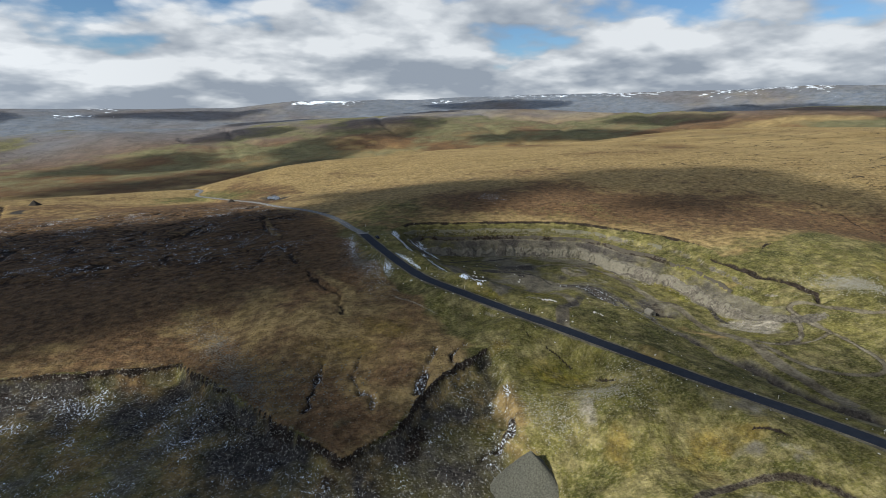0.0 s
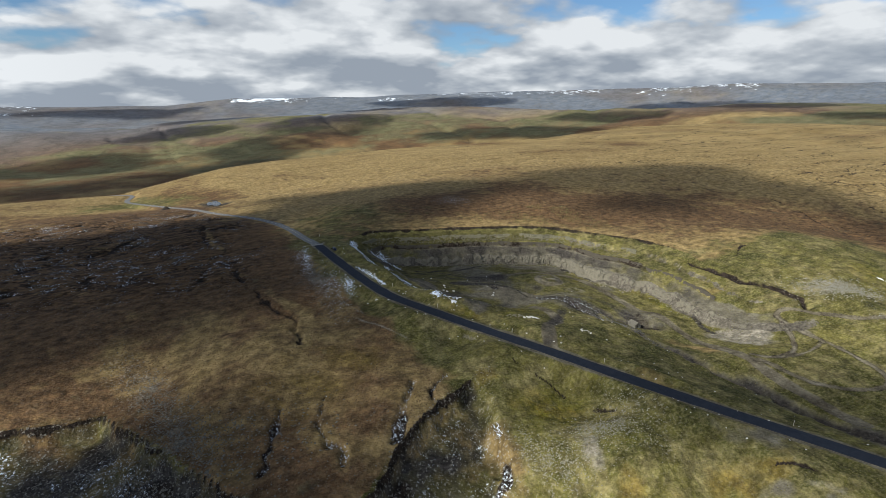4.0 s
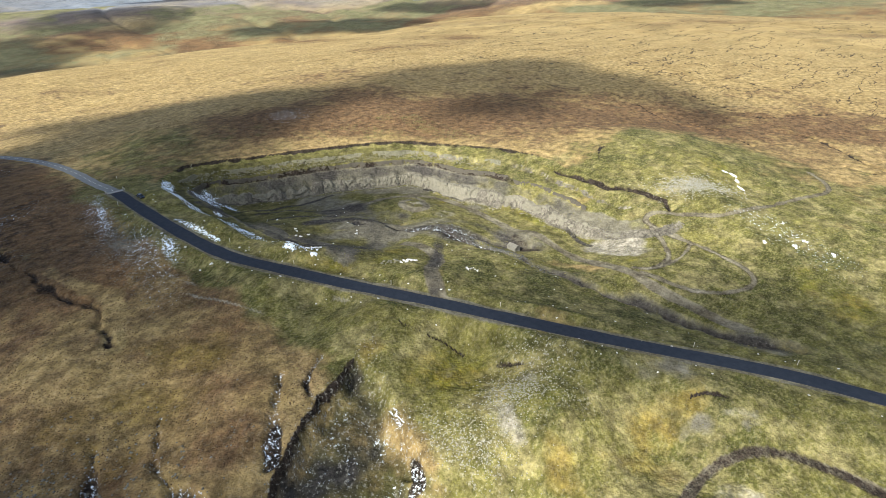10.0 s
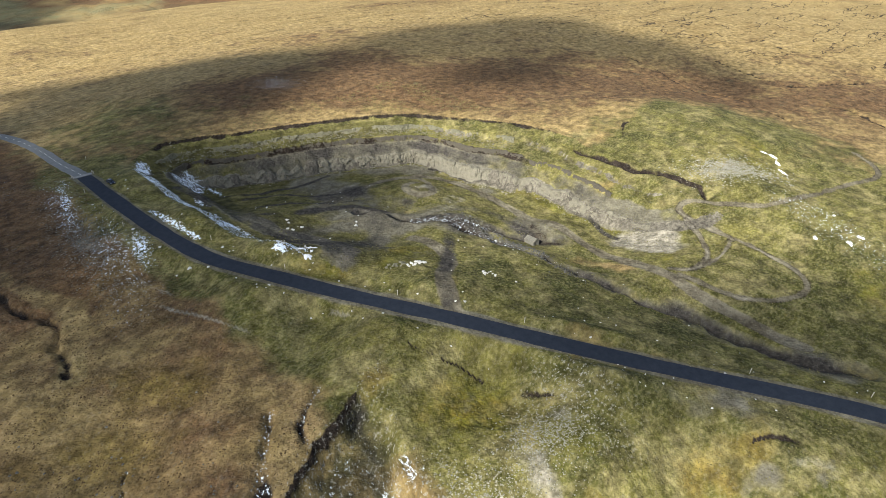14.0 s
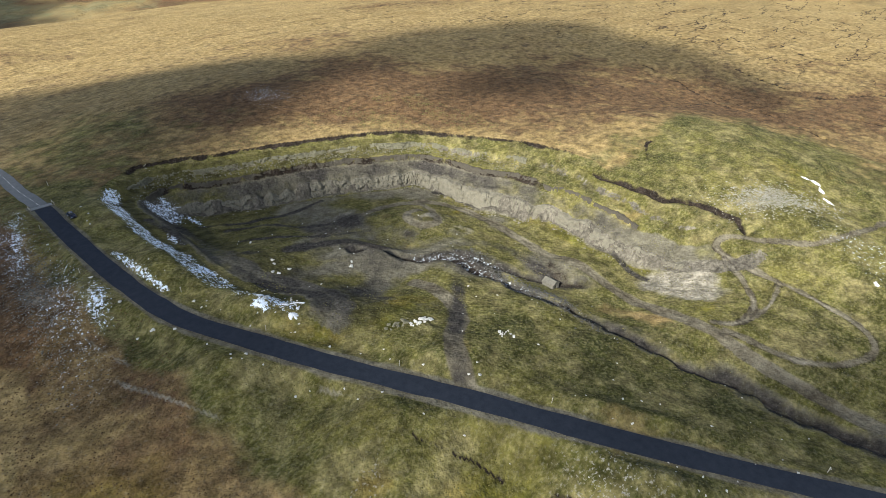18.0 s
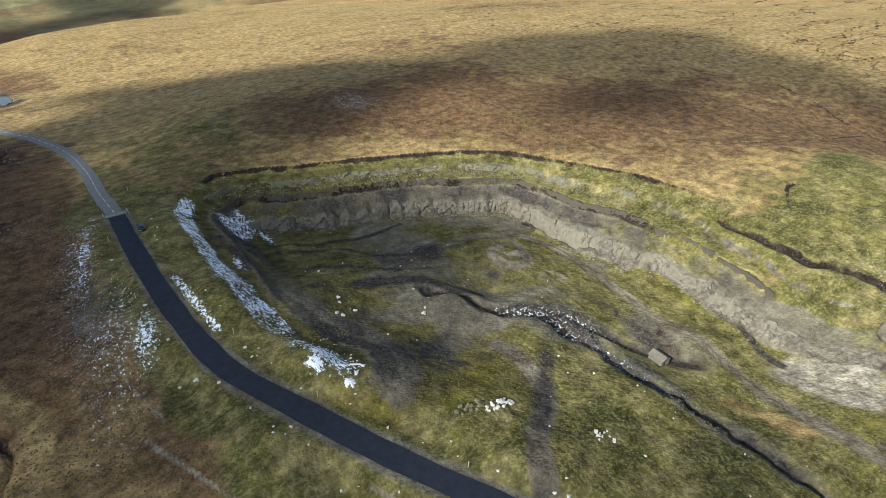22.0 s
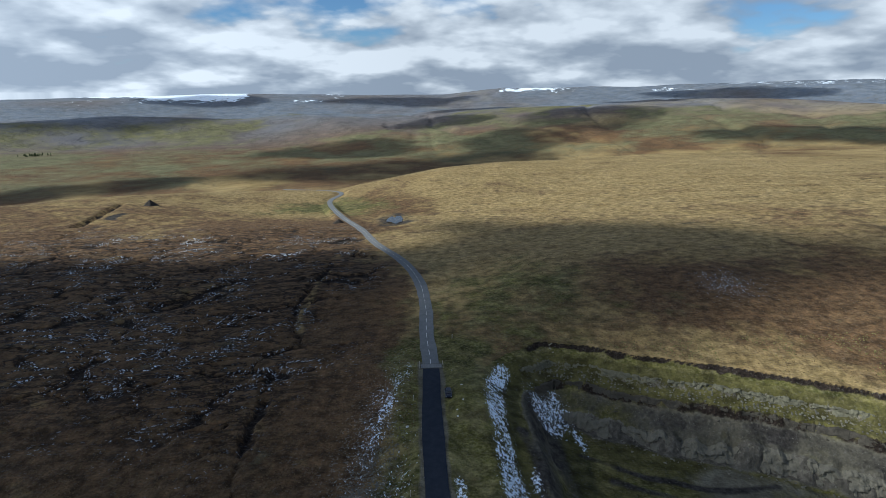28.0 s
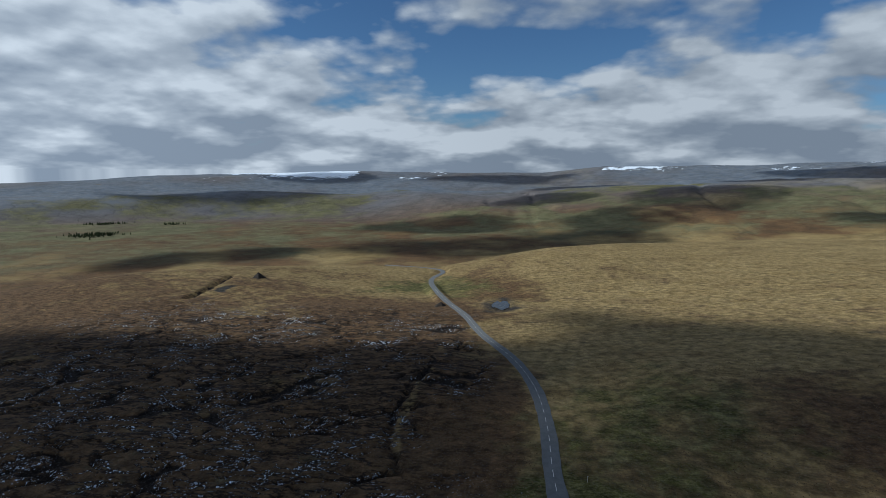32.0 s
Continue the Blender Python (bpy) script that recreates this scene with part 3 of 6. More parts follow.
def height(x, y):
    """Height of the ground, with the quarry, banks and beds cut in; also the masks of what covers it."""
    k = {}
    z = land(x, y)
    nearby = (np.abs(x - 60) < 420) & (np.abs(y + 60) < 420)
    k["d_rim"] = np.full(x.shape, 999.0)
    k["quarry"] = np.zeros(x.shape)
    xs, ys = x[nearby], y[nearby]
    zn = z[nearby]
    zn = zn + 0.40 * fbm(xs, ys, 22, 4, 3) + 0.19 * fbm(xs, ys, 4.4, 3, 5, 0.6)
    wob = 1.3 * fbm(xs, ys, 16, 3, 9) + 0.7 * fbm(xs, ys, 4.0, 3, 10)
    d, s = to_line(xs, ys, RIM)
    dc, _ = to_line(xs, ys, SOUTH)
    q = inside(xs, ys, RIM + SOUTH[1:-1])
    east = smooth(15.2, 17.6, s)
    dd = np.maximum(d + wob * smooth(3, 8, d), 0) / widen(s)
    buttress = 1.9 * fbm(xs + ys, ys - xs, 6.5, 3, 31) * smooth(14, 17, dd) * (1 - smooth(21, 24, dd))
    mixw = smooth(24, 33, xs) * smooth(-4, 3, ys + (xs - 24) * 0.2) + smooth(27, 34, xs) * (1 - smooth(-4, 3, ys + (xs - 24) * 0.2))
    prof = west_profile(d + 0.6 * wob) * (1 - mixw) + face_profile(dd + buttress) * mixw
    low = S_LOW.at(xs, ys) + 0.5 * fbm(xs, ys, 14, 4, 12) + 0.15 * fbm(xs, ys, 2.5, 3, 13)
    rim_z = np.minimum(zn, S_OUT.at(xs, ys))
    squeeze = 1 + (np.clip((rim_z - low + 0.6) / 18.0, 0.35, 1.0) - 1) * east
    zq = np.maximum(low, rim_z + prof * squeeze)
    blend = np.where(dc < d, smooth(-7, 7, np.where(q, dc, -dc)), q * 1.0)
    zn = zn + (zq - zn) * blend
    k["d_rim"][nearby] = np.where(q, dd, 999)
    k["edge"] = np.full(x.shape, -99.0)
    k["edge"][nearby] = np.where(q, d, -d)
    k["quarry"][nearby] = blend
    # hollow with a dark bank to the south-west
    dh, _ = to_line(xs, ys, HOLLOW)
    qh = inside(xs, ys, HOLLOW)
    db, _ = to_line(xs, ys, HOLLOW[:15])
    de, _ = to_line(xs, ys, HOLLOW[17:] + HOLLOW[:1])
    fade = smooth(0, 8, de + 3.5 * fbm(xs, ys, 8, 3, 41))
    dw = np.where(qh, db, 0) + 1.3 * fbm(xs, ys, 7, 4, 40)
    zn = zn - qh * (5.2 * smooth(0.3, 4.2, dw) + 2.0 * smooth(4, 18, dw)) * fade + qh * fade * 0.5 * fbm(xs, ys, 6, 4, 42, 0.6)
    k["gully"] = np.zeros(x.shape)
    k["gully"][nearby] = qh * fade
    k["d_hollow"] = np.full(x.shape, 999.0)
    k["d_hollow"][nearby] = np.where(qh, dw, 999)
    # peat creeks, scarp, ditches, beck
    bare, runnel = np.zeros(xs.shape), np.full(xs.shape, 99.0)
    for c in PEAT_CREEKS:
        e, _ = to_line(xs + 1.2 * fbm(xs, ys, 6, 2, 50), ys + 1.2 * fbm(xs, ys, 6, 2, 51), curve(c, 4))
        e = np.maximum(0, e + 1.0 * fbm(xs, ys, 5, 3, 58))
        runnel = np.minimum(runnel, e)
        zn, bare = zn - 1.2 * (1 - smooth(0.2, 1.7, e)), np.maximum(bare, (0.62 + 0.6 * fbm(xs, ys, 10, 3, 59)) * (1 - smooth(0.3, 2.0, e)))
    e, _ = to_line(xs + fbm(xs, ys, 5, 2, 53), ys, SCARP)
    zn, bare = zn - 1.6 * (1 - smooth(0.4, 2.4, e)) * (1 - smooth(-0.5, 0.5, xs - 166)), np.maximum(bare, (1 - smooth(0.3, 2.4, e + 0.6 + 1.4 * fbm(xs, ys, 8, 3, 52))) * 0.95)
    for c, w in DITCHES:
        e, _ = to_line(xs + 0.8 * fbm(xs, ys, 5, 2, 54), ys + 0.8 * fbm(xs, ys, 5, 2, 55), c)
        zn, bare = zn - 0.7 * w * (1 - smooth(0.3 * w, 1.3 * w, e)), np.maximum(bare, (1 - smooth(0.25 * w, 0.95 * w, e + 0.4 * w * fbm(xs, ys, 4, 3, 44))) * (0.8 + 0.5 * fbm(xs, ys, 9, 2, 45)))
    e, along = to_line(xs + 2.4 * fbm(xs, ys, 11, 3, 56), ys + 1.5 * fbm(xs, ys, 7, 2, 57), CREEK)
    zn = zn - (1.9 * (1 - smooth(0.6, 4.2, e + 1.2 * fbm(xs, ys, 5, 3, 46))))
    k["creek"] = np.full(x.shape, 99.0)
    k["creek"][nearby] = e
    e2, _ = to_line(xs, ys, PITWORK)
    zn = zn - 1.2 * (1 - smooth(0.6, 3.0, e2))
    k["creek"][nearby] = np.minimum(e, e2 + 0.6)
    # peat hags west of the road
    hx, hy = xs + 7 * fbm(xs, ys, 45, 3, 60), ys + 7 * fbm(xs, ys, 45, 3, 61)
    rid = np.abs(fbm((hx + 0.35 * hy) * 0.5, (hy - 0.35 * hx), 19, 3, 62, 0.45))
    rid = np.minimum(rid, 0.012 + 1.25 * np.abs(fbm((hx + 0.2 * hy) * 0.6, (hy - 0.2 * hx), 10.5, 2, 66, 0.5)))
    zone = smooth(-22, -48, xs + 12 * fbm(xs, ys, 40, 2, 63)) * smooth(-70, -20, ys + 0.25 * xs) * (1 - smooth(165, 235, ys + 15 * fbm(xs, ys, 50, 2, 64))) * smooth(-300, -230, xs)
    hag = zone * (1 - smooth(0.035, 0.10, rid))
    zn = zn - 1.3 * hag
    k["hag"] = np.zeros(x.shape)
    k["hag"][nearby] = hag
    k["hagzone"] = np.zeros(x.shape)
    k["hagzone"][nearby] = zone
    k["hagedge"] = np.zeros(x.shape)
    k["hagedge"][nearby] = zone * smooth(0.05, 0.08, rid) * (1 - smooth(0.13, 0.19, rid))
    # tracks
    tr = np.zeros(xs.shape)
    for c, w in TRACKS:
        e, _ = to_line(xs, ys, curve(c, 5))
        tr = np.maximum(tr, 1 - smooth(w * 0.7, w * 1.25, e + 0.4 * fbm(xs, ys, 4, 2, 70)))
        zn = zn - 0.16 * (np.exp(-((e - 0.9) / 0.4) ** 2)) - 0.12 * (1 - smooth(w * 0.8, w * 1.3, e))
    k["track"] = np.zeros(x.shape)
    k["track"][nearby] = tr
    k["runnel"] = np.full(x.shape, 99.0)
    k["runnel"][nearby] = runnel
    k["bare"] = np.zeros(x.shape)
    k["bare"][nearby] = bare
    z = z.copy()
    z[nearby] = zn
    for cx, cy, rx, ry, zl in PONDS:
        e = np.hypot((x - cx) / rx, (y - cy) / ry)
        z = z + (zl + 0.12 - z) * (1 - smooth(1.1, 3.0, e)) - 0.9 * (1 - smooth(0.85, 1.12, e))
    # bed of the road
    rd = curve(ROAD, 6)
    near_road = (x > -230) & (x < 140) & (y > -290) & (y < 520)
    xr, yr = x[near_road], y[near_road]
    e, s = to_line(xr, yr, rd)
    zr = np.interp(s, np.arange(len(rd)), rd[:, 2])
    z[near_road] = z[near_road] + (zr - 0.12 - z[near_road]) * (1 - smooth(3.4, 8.5, e))
    k["road"] = np.full(x.shape, 99.0)
    k["road"][near_road] = e
    return z, k


def axis(lo, a, fine_a, fine_b, b, hi, coarse, fine):
    """Grid lines: fine in the middle, coarse around, then ever wider."""
    v = list(np.arange(fine_a, fine_b, fine))
    v = list(np.arange(a, fine_a - 0.5 * coarse, coarse)) + v + list(np.arange(fine_b, b, coarse))
    step, left = coarse, v[0]
    head, tail = [], []
    while left > lo:
        step *= 1.032
        left -= step
        head.append(left)
    step, right = coarse, v[-1]
    while right < hi:
        step *= 1.030
        right += step
        tail.append(right)
    return np.array(head[::-1] + v + tail)


def grid_mesh(name, xs, ys, z):
    nx, ny = len(xs), len(ys)
    gx, gy = np.meshgrid(xs, ys)
    co = np.stack([gx, gy, z], -1).reshape(-1, 3)
    me = bpy.data.meshes.new(name)
    i = (np.arange(ny - 1)[:, None] * nx + np.arange(nx - 1)).reshape(-1)
    quads = np.stack([i, i + 1, i + nx + 1, i + nx], -1).astype(np.int32)
    me.vertices.add(len(co))
    me.vertices.foreach_set("co", co.astype(np.float32).ravel())
    me.loops.add(quads.size)
    me.loops.foreach_set("vertex_index", quads.ravel())
    me.polygons.add(len(quads))
    me.polygons.foreach_set("loop_start", np.arange(0, quads.size, 4, dtype=np.int32))
    me.update()
    me.polygons.foreach_set("use_smooth", np.ones(len(quads), bool))
    return me


GX = axis(-4700, -240, -60, 172, 320, 4700, 1.3, 0.62)
GY = axis(-1500, -330, -232, 24, 262, 4700, 1.35, 0.62)
gx, gy = np.meshgrid(GX, GY)
GZ, K = height(gx, gy)
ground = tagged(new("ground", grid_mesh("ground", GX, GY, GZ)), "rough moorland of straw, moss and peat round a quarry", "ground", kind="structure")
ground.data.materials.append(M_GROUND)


def blob(x, y, cx, cy, rx, ry, rz=0.0):
    """1 in the middle of an ellipse, 0 outside, with a ragged edge."""
    c, s = math.cos(radians(rz)), math.sin(radians(rz))
    u, v = ((x - cx) * c + (y - cy) * s) / rx, (-(x - cx) * s + (y - cy) * c) / ry
    return np.clip(1.3 - np.sqrt(u * u + v * v) + 0.35 * fbm(x, y, max(rx, ry) * 0.7, 3, int(abs(cx) + abs(cy))), 0, 1)


def cover():
    x, y = gx, gy
    r, az = np.hypot(x, y + 150), np.degrees(np.arctan2(x, y + 150))
    q, d = K["quarry"], K["d_rim"]
    slope = np.hypot(*np.gradient(GZ, GY, GX))
    n1, n2 = fbm(x, y, 60, 4, 80), fbm(x, y, 18, 4, 81)
    dark_ground = 0 * x
    # green ground: the verge, the quarry's apron, its rims and the mound beyond
    g = 0.95 * (1 - smooth(10, 34, K["road"] + 7 * n2)) * (1 - smooth(10, 40, y)) * smooth(-10, -1, x + 6 * n2 + 0.05 * (y + 90))
    g = np.maximum(g, smooth(-4, 14, x + 8 * n1 - 0.16 * (y + 130)) * (1 - smooth(-122, -100, y + 8 * n1)) * (1 - smooth(200, 270, x + 25 * n1)))
    g = np.maximum(g, q)
    g = np.maximum(g, blob(x, y, 215, -150, 62, 55, 20))
    g = np.maximum(g, 0.62 * blob(x, y, 34, 52, 52, 52, 10))
    g = np.maximum(g, 0.7 * blob(x, y, 250, -250, 110, 60, 0))
    g = np.maximum(g, 0.8 * blob(x, y, -95, 330, 70, 60, 30))
    far_green = smooth(1300, 1900, r) * (1 - smooth(2600, 3400, r)) * smooth(-0.25, 0.25, fbm(x, y, 500, 4, 88))
    g = np.maximum(g, 0.62 * far_green)
    g = np.maximum(g, 0.45 * smooth(1250, 1450, r) * (1 - smooth(2300, 2700, r)) * smooth(-16, -26, az + 5 * n1))
    heather = 0.22 + 0.25 * n1 + smooth(-6, -22 - 45 * smooth(60, 200, y), x + (6 + 30 * smooth(40, 150, y)) * n1) * (0.75 - 0.7 * smooth(-40, -95, y + 12 * n1)) * (1 - 0.45 * smooth(190, 380, y + 30 * n1))
    heather = heather + 0.10 + 0.50 * fbm(x + 0.5 * y, y, 140, 6, 106)
    heather = heather + 0.8 * blob(x, y, 109, 51, 15, 20, -30) + 0.62 * blob(x, y, 160, 2, 75, 38, -28) + 0.45 * blob(x, y, 110, 40, 80, 45, -20) + 0.22 * blob(x, y, 222, -20, 125, 72, -35) + 0.35 * blob(x, y, 212, -22, 60, 36, -30) + 0.5 * blob(x, y, 30, 30, 50, 30, 0)
    heather = heather - 0.25 * smooth(150, 260, y + 0.5 * x) * (1 - smooth(1200, 1700, r))
    heather = heather + (0.35 + 0.35 * fbm(x, y, 420, 4, 83)) * smooth(1300, 2000, r)
    moss = 0.5 * blob(x, y, 30, -165, 14, 10, -30) + 0.5 * blob(x, y, 205, -165, 26, 14, 20) + 0.55 * blob(x, y, 30, -182, 20, 12, -40)
    moss = np.maximum(moss, 0.22 * q * smooth(1, 3, d) * (1 - smooth(4, 6, d)) * smooth(60, 90, x))
    gravel = 0 * x
    floor_ = q * smooth(20, 24, d) * smooth(-114, -98, y + 6 * n2) * smooth(52, 78, x + 8 * n2 - 0.2 * (y + 60)) * (0.72 + 0.30 * n1 + 0.25 * n2)
    floor_ = np.maximum(floor_, q * smooth(21, 25, d) * 0.66 * blob(x, y, 110, -124, 9, 26, -8))
    gravel = np.maximum(gravel, floor_ + (0.20 * n1 + 0.22 * n2) * (floor_ > 0.2))
    gravel = np.maximum(gravel, 0.8 * blob(x, y, 55, -82, 24, 8, -18))
    gravel = np.maximum(gravel, q * smooth(10.5, 12.5, d) * (1 - smooth(20, 23, d)) * (0.72 + 0.5 * n2) * smooth(-172, -146, y + 6 * n2))
    gravel = np.maximum(gravel, 0.8 * (1 - smooth(2.9, 4.4, K["road"] + 0.8 * n2)) * (y < 3))
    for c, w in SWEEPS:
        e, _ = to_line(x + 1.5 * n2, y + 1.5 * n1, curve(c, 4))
        dark_ground = np.maximum(dark_ground, (1 - smooth(0.3 * w, 1.5 * w, e)) * (0.75 + 0.3 * n2))
    dark_ground = np.maximum(dark_ground, np.maximum(0.6 * blob(x, y, 44, -77, 9, 5, 20), 0.7 * blob(x, y, 39, -60, 4, 3, 0)))
    dark_ground = np.maximum(dark_ground, q * 0.5 * smooth(20, 24, d) * smooth(0.15, 0.5, n1 + 0.5 * n2) * (y > -110))
    dark_ground = np.maximum(dark_ground, K["gully"] * smooth(0.5, 2, K["d_hollow"]) * (0.55 + 0.5 * fbm(x, y, 11, 4, 104)) * (1 - 0.6 * smooth(16, 40, K["d_hollow"])))
    dark_ground = np.maximum(dark_ground, q * smooth(11.5, 13, d) * (1 - smooth(16, 18, d)) * (0.56 + 0.3 * n2 + 0.1 * (1 - smooth(50, 72, x))) * smooth(-150, -120, y))
    # North-west face: darker rock, with its shade also painted into the colour.
    dark_ground = np.maximum(dark_ground, 0.55 * q * smooth(16, 18, d) * (1 - smooth(21, 24, d)) * (1 - smooth(50, 72, x)))
    dark_ground = np.maximum(dark_ground, 0.72 * blob(x, y, 78, -54, 24, 11, -20))
    moss = np.maximum(moss, 0.95 * blob(x, y, 47, -107, 24, 15, 5) * smooth(-0.6, 0.1, n2))
    moss = np.maximum(moss, q * smooth(20.5, 22.5, d) * (1 - smooth(24, 27, d + 2.5 * n2)) * 0.50 * smooth(66, 84, x) * (y > -150))
    moss = np.maximum(moss, 0.8 * blob(x, y, 117, -74, 6, 2.5, 20) + 0.5 * blob(x, y, 122, -170, 7, 3, 0))
    ochre = 0.62 * blob(x, y, 54, -212, 11, 8, -40) + 0.62 * blob(x, y, 37, -213, 10, 8, 0) + 0.5 * blob(x, y, 24, -203, 4, 12, -15) + 0.22 * blob(x, y, 17, -172, 3, 12, 12) + 0.5 * blob(x, y, 12, -150, 7, 4, 0) + 0.5 * blob(x, y, 222, -176, 9, 6, 0)
    ochre = np.maximum(ochre, 0.60 * smooth(-0.5, 0.3, n2) * blob(x, y, -30, -122, 40, 26, 10))
    heather = heather - 0.12 * blob(x, y, -30, -125, 44, 30, 10)
    moss = np.maximum(moss, 0.55 * blob(x, y, 140, -231, 22, 13, 30) + 0.5 * blob(x, y, 17, -166, 6, 14, 10))
    gravel = np.maximum(gravel, 0.75 * blob(x, y, 55, -220, 5, 3.5, -30))
    straw_ = 0.85 * blob(x, y, 108, -160, 5, 13, 25)
    g = g - 0.8 * straw_ - 0.45 * blob(x, y, 62, -186, 30, 10, -55) - 0.12 * blob(x, y, 151, -125, 13, 42, 5)
    dust = 0.95 * blob(x, y, 131, -160, 13, 9, -60) + 0.7 * blob(x, y, 104, -72, 5, 2.2, 10) + 0.55 * blob(x, y, 80, -48, 12, 3, 10) + 0.5 * blob(x, y, 66, -55, 6, 2, 20) + 0.5 * blob(x, y, 68, -79, 8, 4, 10) + 0.5 * blob(x, y, 108, -84, 4, 9, 10)
    dark_olive = q * smooth(1.5, 3, d) * (1 - smooth(10, 11, d)) * (0.66 + 0.4 * n2) * (1 - 0.6 * smooth(110, 150, x)) + q * smooth(6.5, 8, d) * (1 - smooth(24, 30, d)) * 0.4 * (1 - smooth(70, 95, x)) + q * smooth(18, 24, d) * 0.45 * smooth(-128, -108, y + 6 * n2)
    gravel = np.maximum(gravel, 0.7 * blob(x, y, 64, -205, 9, 5, -50))
    dark_olive = np.maximum(dark_olive, 0.6 * blob(x, y, 243, -190, 20, 14, -30))
    gravel = np.maximum(gravel, 0.55 * (1 - smooth(3, 8, K["creek"] + 3 * n2)))
    gravel = np.maximum(gravel, K["gully"] * smooth(2, 8, K["d_hollow"]) * (0.25 + 0.35 * n2))
    g = np.maximum(g, (K["d_hollow"] < 900) * (0.55 + 0.25 * n2))
    rock = q * smooth(4.9, 5.5, d) * (1 - smooth(6.0, 7.4, d)) * (0.42 + 0.5 * fbm(x, y, 5, 3, 100))
    rock = np.maximum(rock, q * smooth(16.6, 17.6, d) * (1 - smooth(20.4, 21.6, d)) * smooth(30, 40, x))
    bare = np.maximum(K["bare"], np.maximum(K["hag"], smooth(-0.9, 0.1, K["edge"]) * (1 - smooth(0.2, 1.1 + 0.9 * smooth(90, 130, x), K["edge"] + 1.1 * fbm(x, y, 6, 3, 101))) * smooth(24, 34, x) * smooth(-112, -100, y) * (0.85 + 0.3 * n2)))
    # Band along the shale ledge: dark rock plus painted shade beneath it.
    bare = np.maximum(bare, q * smooth(10.2, 10.9, d) * (1 - smooth(11.6, 12.8, d)) * (0.70 + 0.35 * fbm(x, y, 6, 3, 107)) * smooth(26, 34, x) * smooth(-104, -84, y))
    bare = np.maximum(bare, K["gully"] * smooth(0.0, 0.9, K["d_hollow"]) * (1 - smooth(0.9, 2.6, K["d_hollow"] + 1.2 * n2)) * 0.9)
    bare = np.maximum(bare, K["gully"] * smooth(2, 4, K["d_hollow"]) * (1 - smooth(6, 14, K["d_hollow"])) * (0.30 + 0.7 * fbm(x, y, 9, 4, 103)))
    bare = np.maximum(bare, 0.52 * (1 - smooth(0.3, 2.6, K["creek"] + 0.9 * n2)) * (y > -150) + 0.44 * (1 - smooth(0.2, 1.5, K["creek"])))
    snow = 0.31 * K["hagedge"] * smooth(-0.2, 0.3, n2)
    dw = d * (x < 30) + 99 * (x >= 30)
    eb, along = to_line(x, y, SNOW_BANK)
    snow = np.maximum(snow, (1 - smooth(2.0, 4.2, eb + 0.9 * n2)) * (0.56 + 0.18 * fbm(x, y, 4, 3, 105) - 0.006 * along))
    snow = np.maximum(snow, np.minimum(0.50 + 0.16 * n2, 1.15 * blob(x, y, 34, -6.0, 6.5, 6.0, -20)))
    snow = np.maximum(snow, 0.55 * blob(x, y, 24, -42, 1.6, 6, 0) + 0.5 * blob(x, y, 23.5, -88, 3, 7, 10))
    snow = np.maximum(snow, 0.85 * blob(x, y, 22.8, -98, 1.8, 2.6, 10))
    snow = np.maximum(snow, 0.55 * blob(x, y, -11.5, -24, 3.0, 20, -10) + 0.55 * blob(x, y, -3.5, -66, 3.0, 9, -15))
    snow = np.maximum(snow, 0.6 * blob(x, y, 41, -13, 1.3, 5.0, 10))
    snow = np.maximum(snow, 0.62 * blob(x, y, 27, -96, 3.5, 9, 15))
    snow = np.maximum(snow, 0.56 * (1 - smooth(0.5, 1.6, np.abs(K["road"] - 4.9))) * (x > 1) * (1 - smooth(12, 18, np.abs(y + 58) + 4 * n2)))
    snow = np.maximum(snow, 0.34 * blob(x, y, -13, -28, 5, 34, -6))
    dust = dust + 0.42 * blob(x, y, -13, -46, 7, 44, -8)
    snow = np.maximum(snow, 0.29 * blob(x, y, -10, -62, 6, 26, -8))
    snow = np.maximum(snow, 0.27 * (1 - smooth(1.0, 4.5, K["creek"])) * smooth(-160, -120, y) * (x > 78) * (x < 98))
    dark_ground = np.maximum(dark_ground, 0.85 * (1 - smooth(1.5, 5.6, K["creek"] + 2.2 * n2)))
    snow = np.maximum(snow, K["gully"] * smooth(2, 6, K["d_hollow"]) * (0.06 + 0.30 * fbm(x, y, 7, 4, 108) + 0.08 * n1))
    snow = np.maximum(snow, 0.30 * (1 - smooth(0.4, 1.5, K["runnel"])) * (y < -125) + 0.36 * blob(x, y, -4, -168, 11, 13, 20) * smooth(-0.4, 0.3, fbm(x, y, 6, 3, 109)))
    caps = smooth(-38, -30, az) * smooth(-8, -14, az) + smooth(2, 5, az) * smooth(15, 9, az) + 0.75 * smooth(15, 18, az) * smooth(27, 21, az) + 0.42 * smooth(24, 28, az) * smooth(66, 58, az)
    snow = np.maximum(snow, 0.95 * caps * smooth(3750, 4120, r) * smooth(-0.12, 0.22, fbm(x, y, 300, 5, 85)))
    snow = np.maximum(snow, 0.19 * blob(x, y, 170, -205, 8, 25, -20))
    snow = np.maximum(snow, 0.24 * blob(x, y, 111, 50, 13, 17, -30))
    dark_ground = np.maximum(dark_ground, 1.2 * blob(x, y, -246, 250, 7, 36, 12) * smooth(-0.3, 0.3, n2))
    pond = np.minimum(np.hypot((x + 31) / 10, (y - 244) / 17), np.hypot((x - 129) / 2.0, (y + 65) / 8.0))
    dark_ground = np.maximum(dark_ground, 0.62 * (1 - smooth(0.7, 1.7, pond + 0.5 * n2)))
    bare = np.maximum(bare, 0.55 * blob(x, y, 111, -124, 3.2, 11, -30))
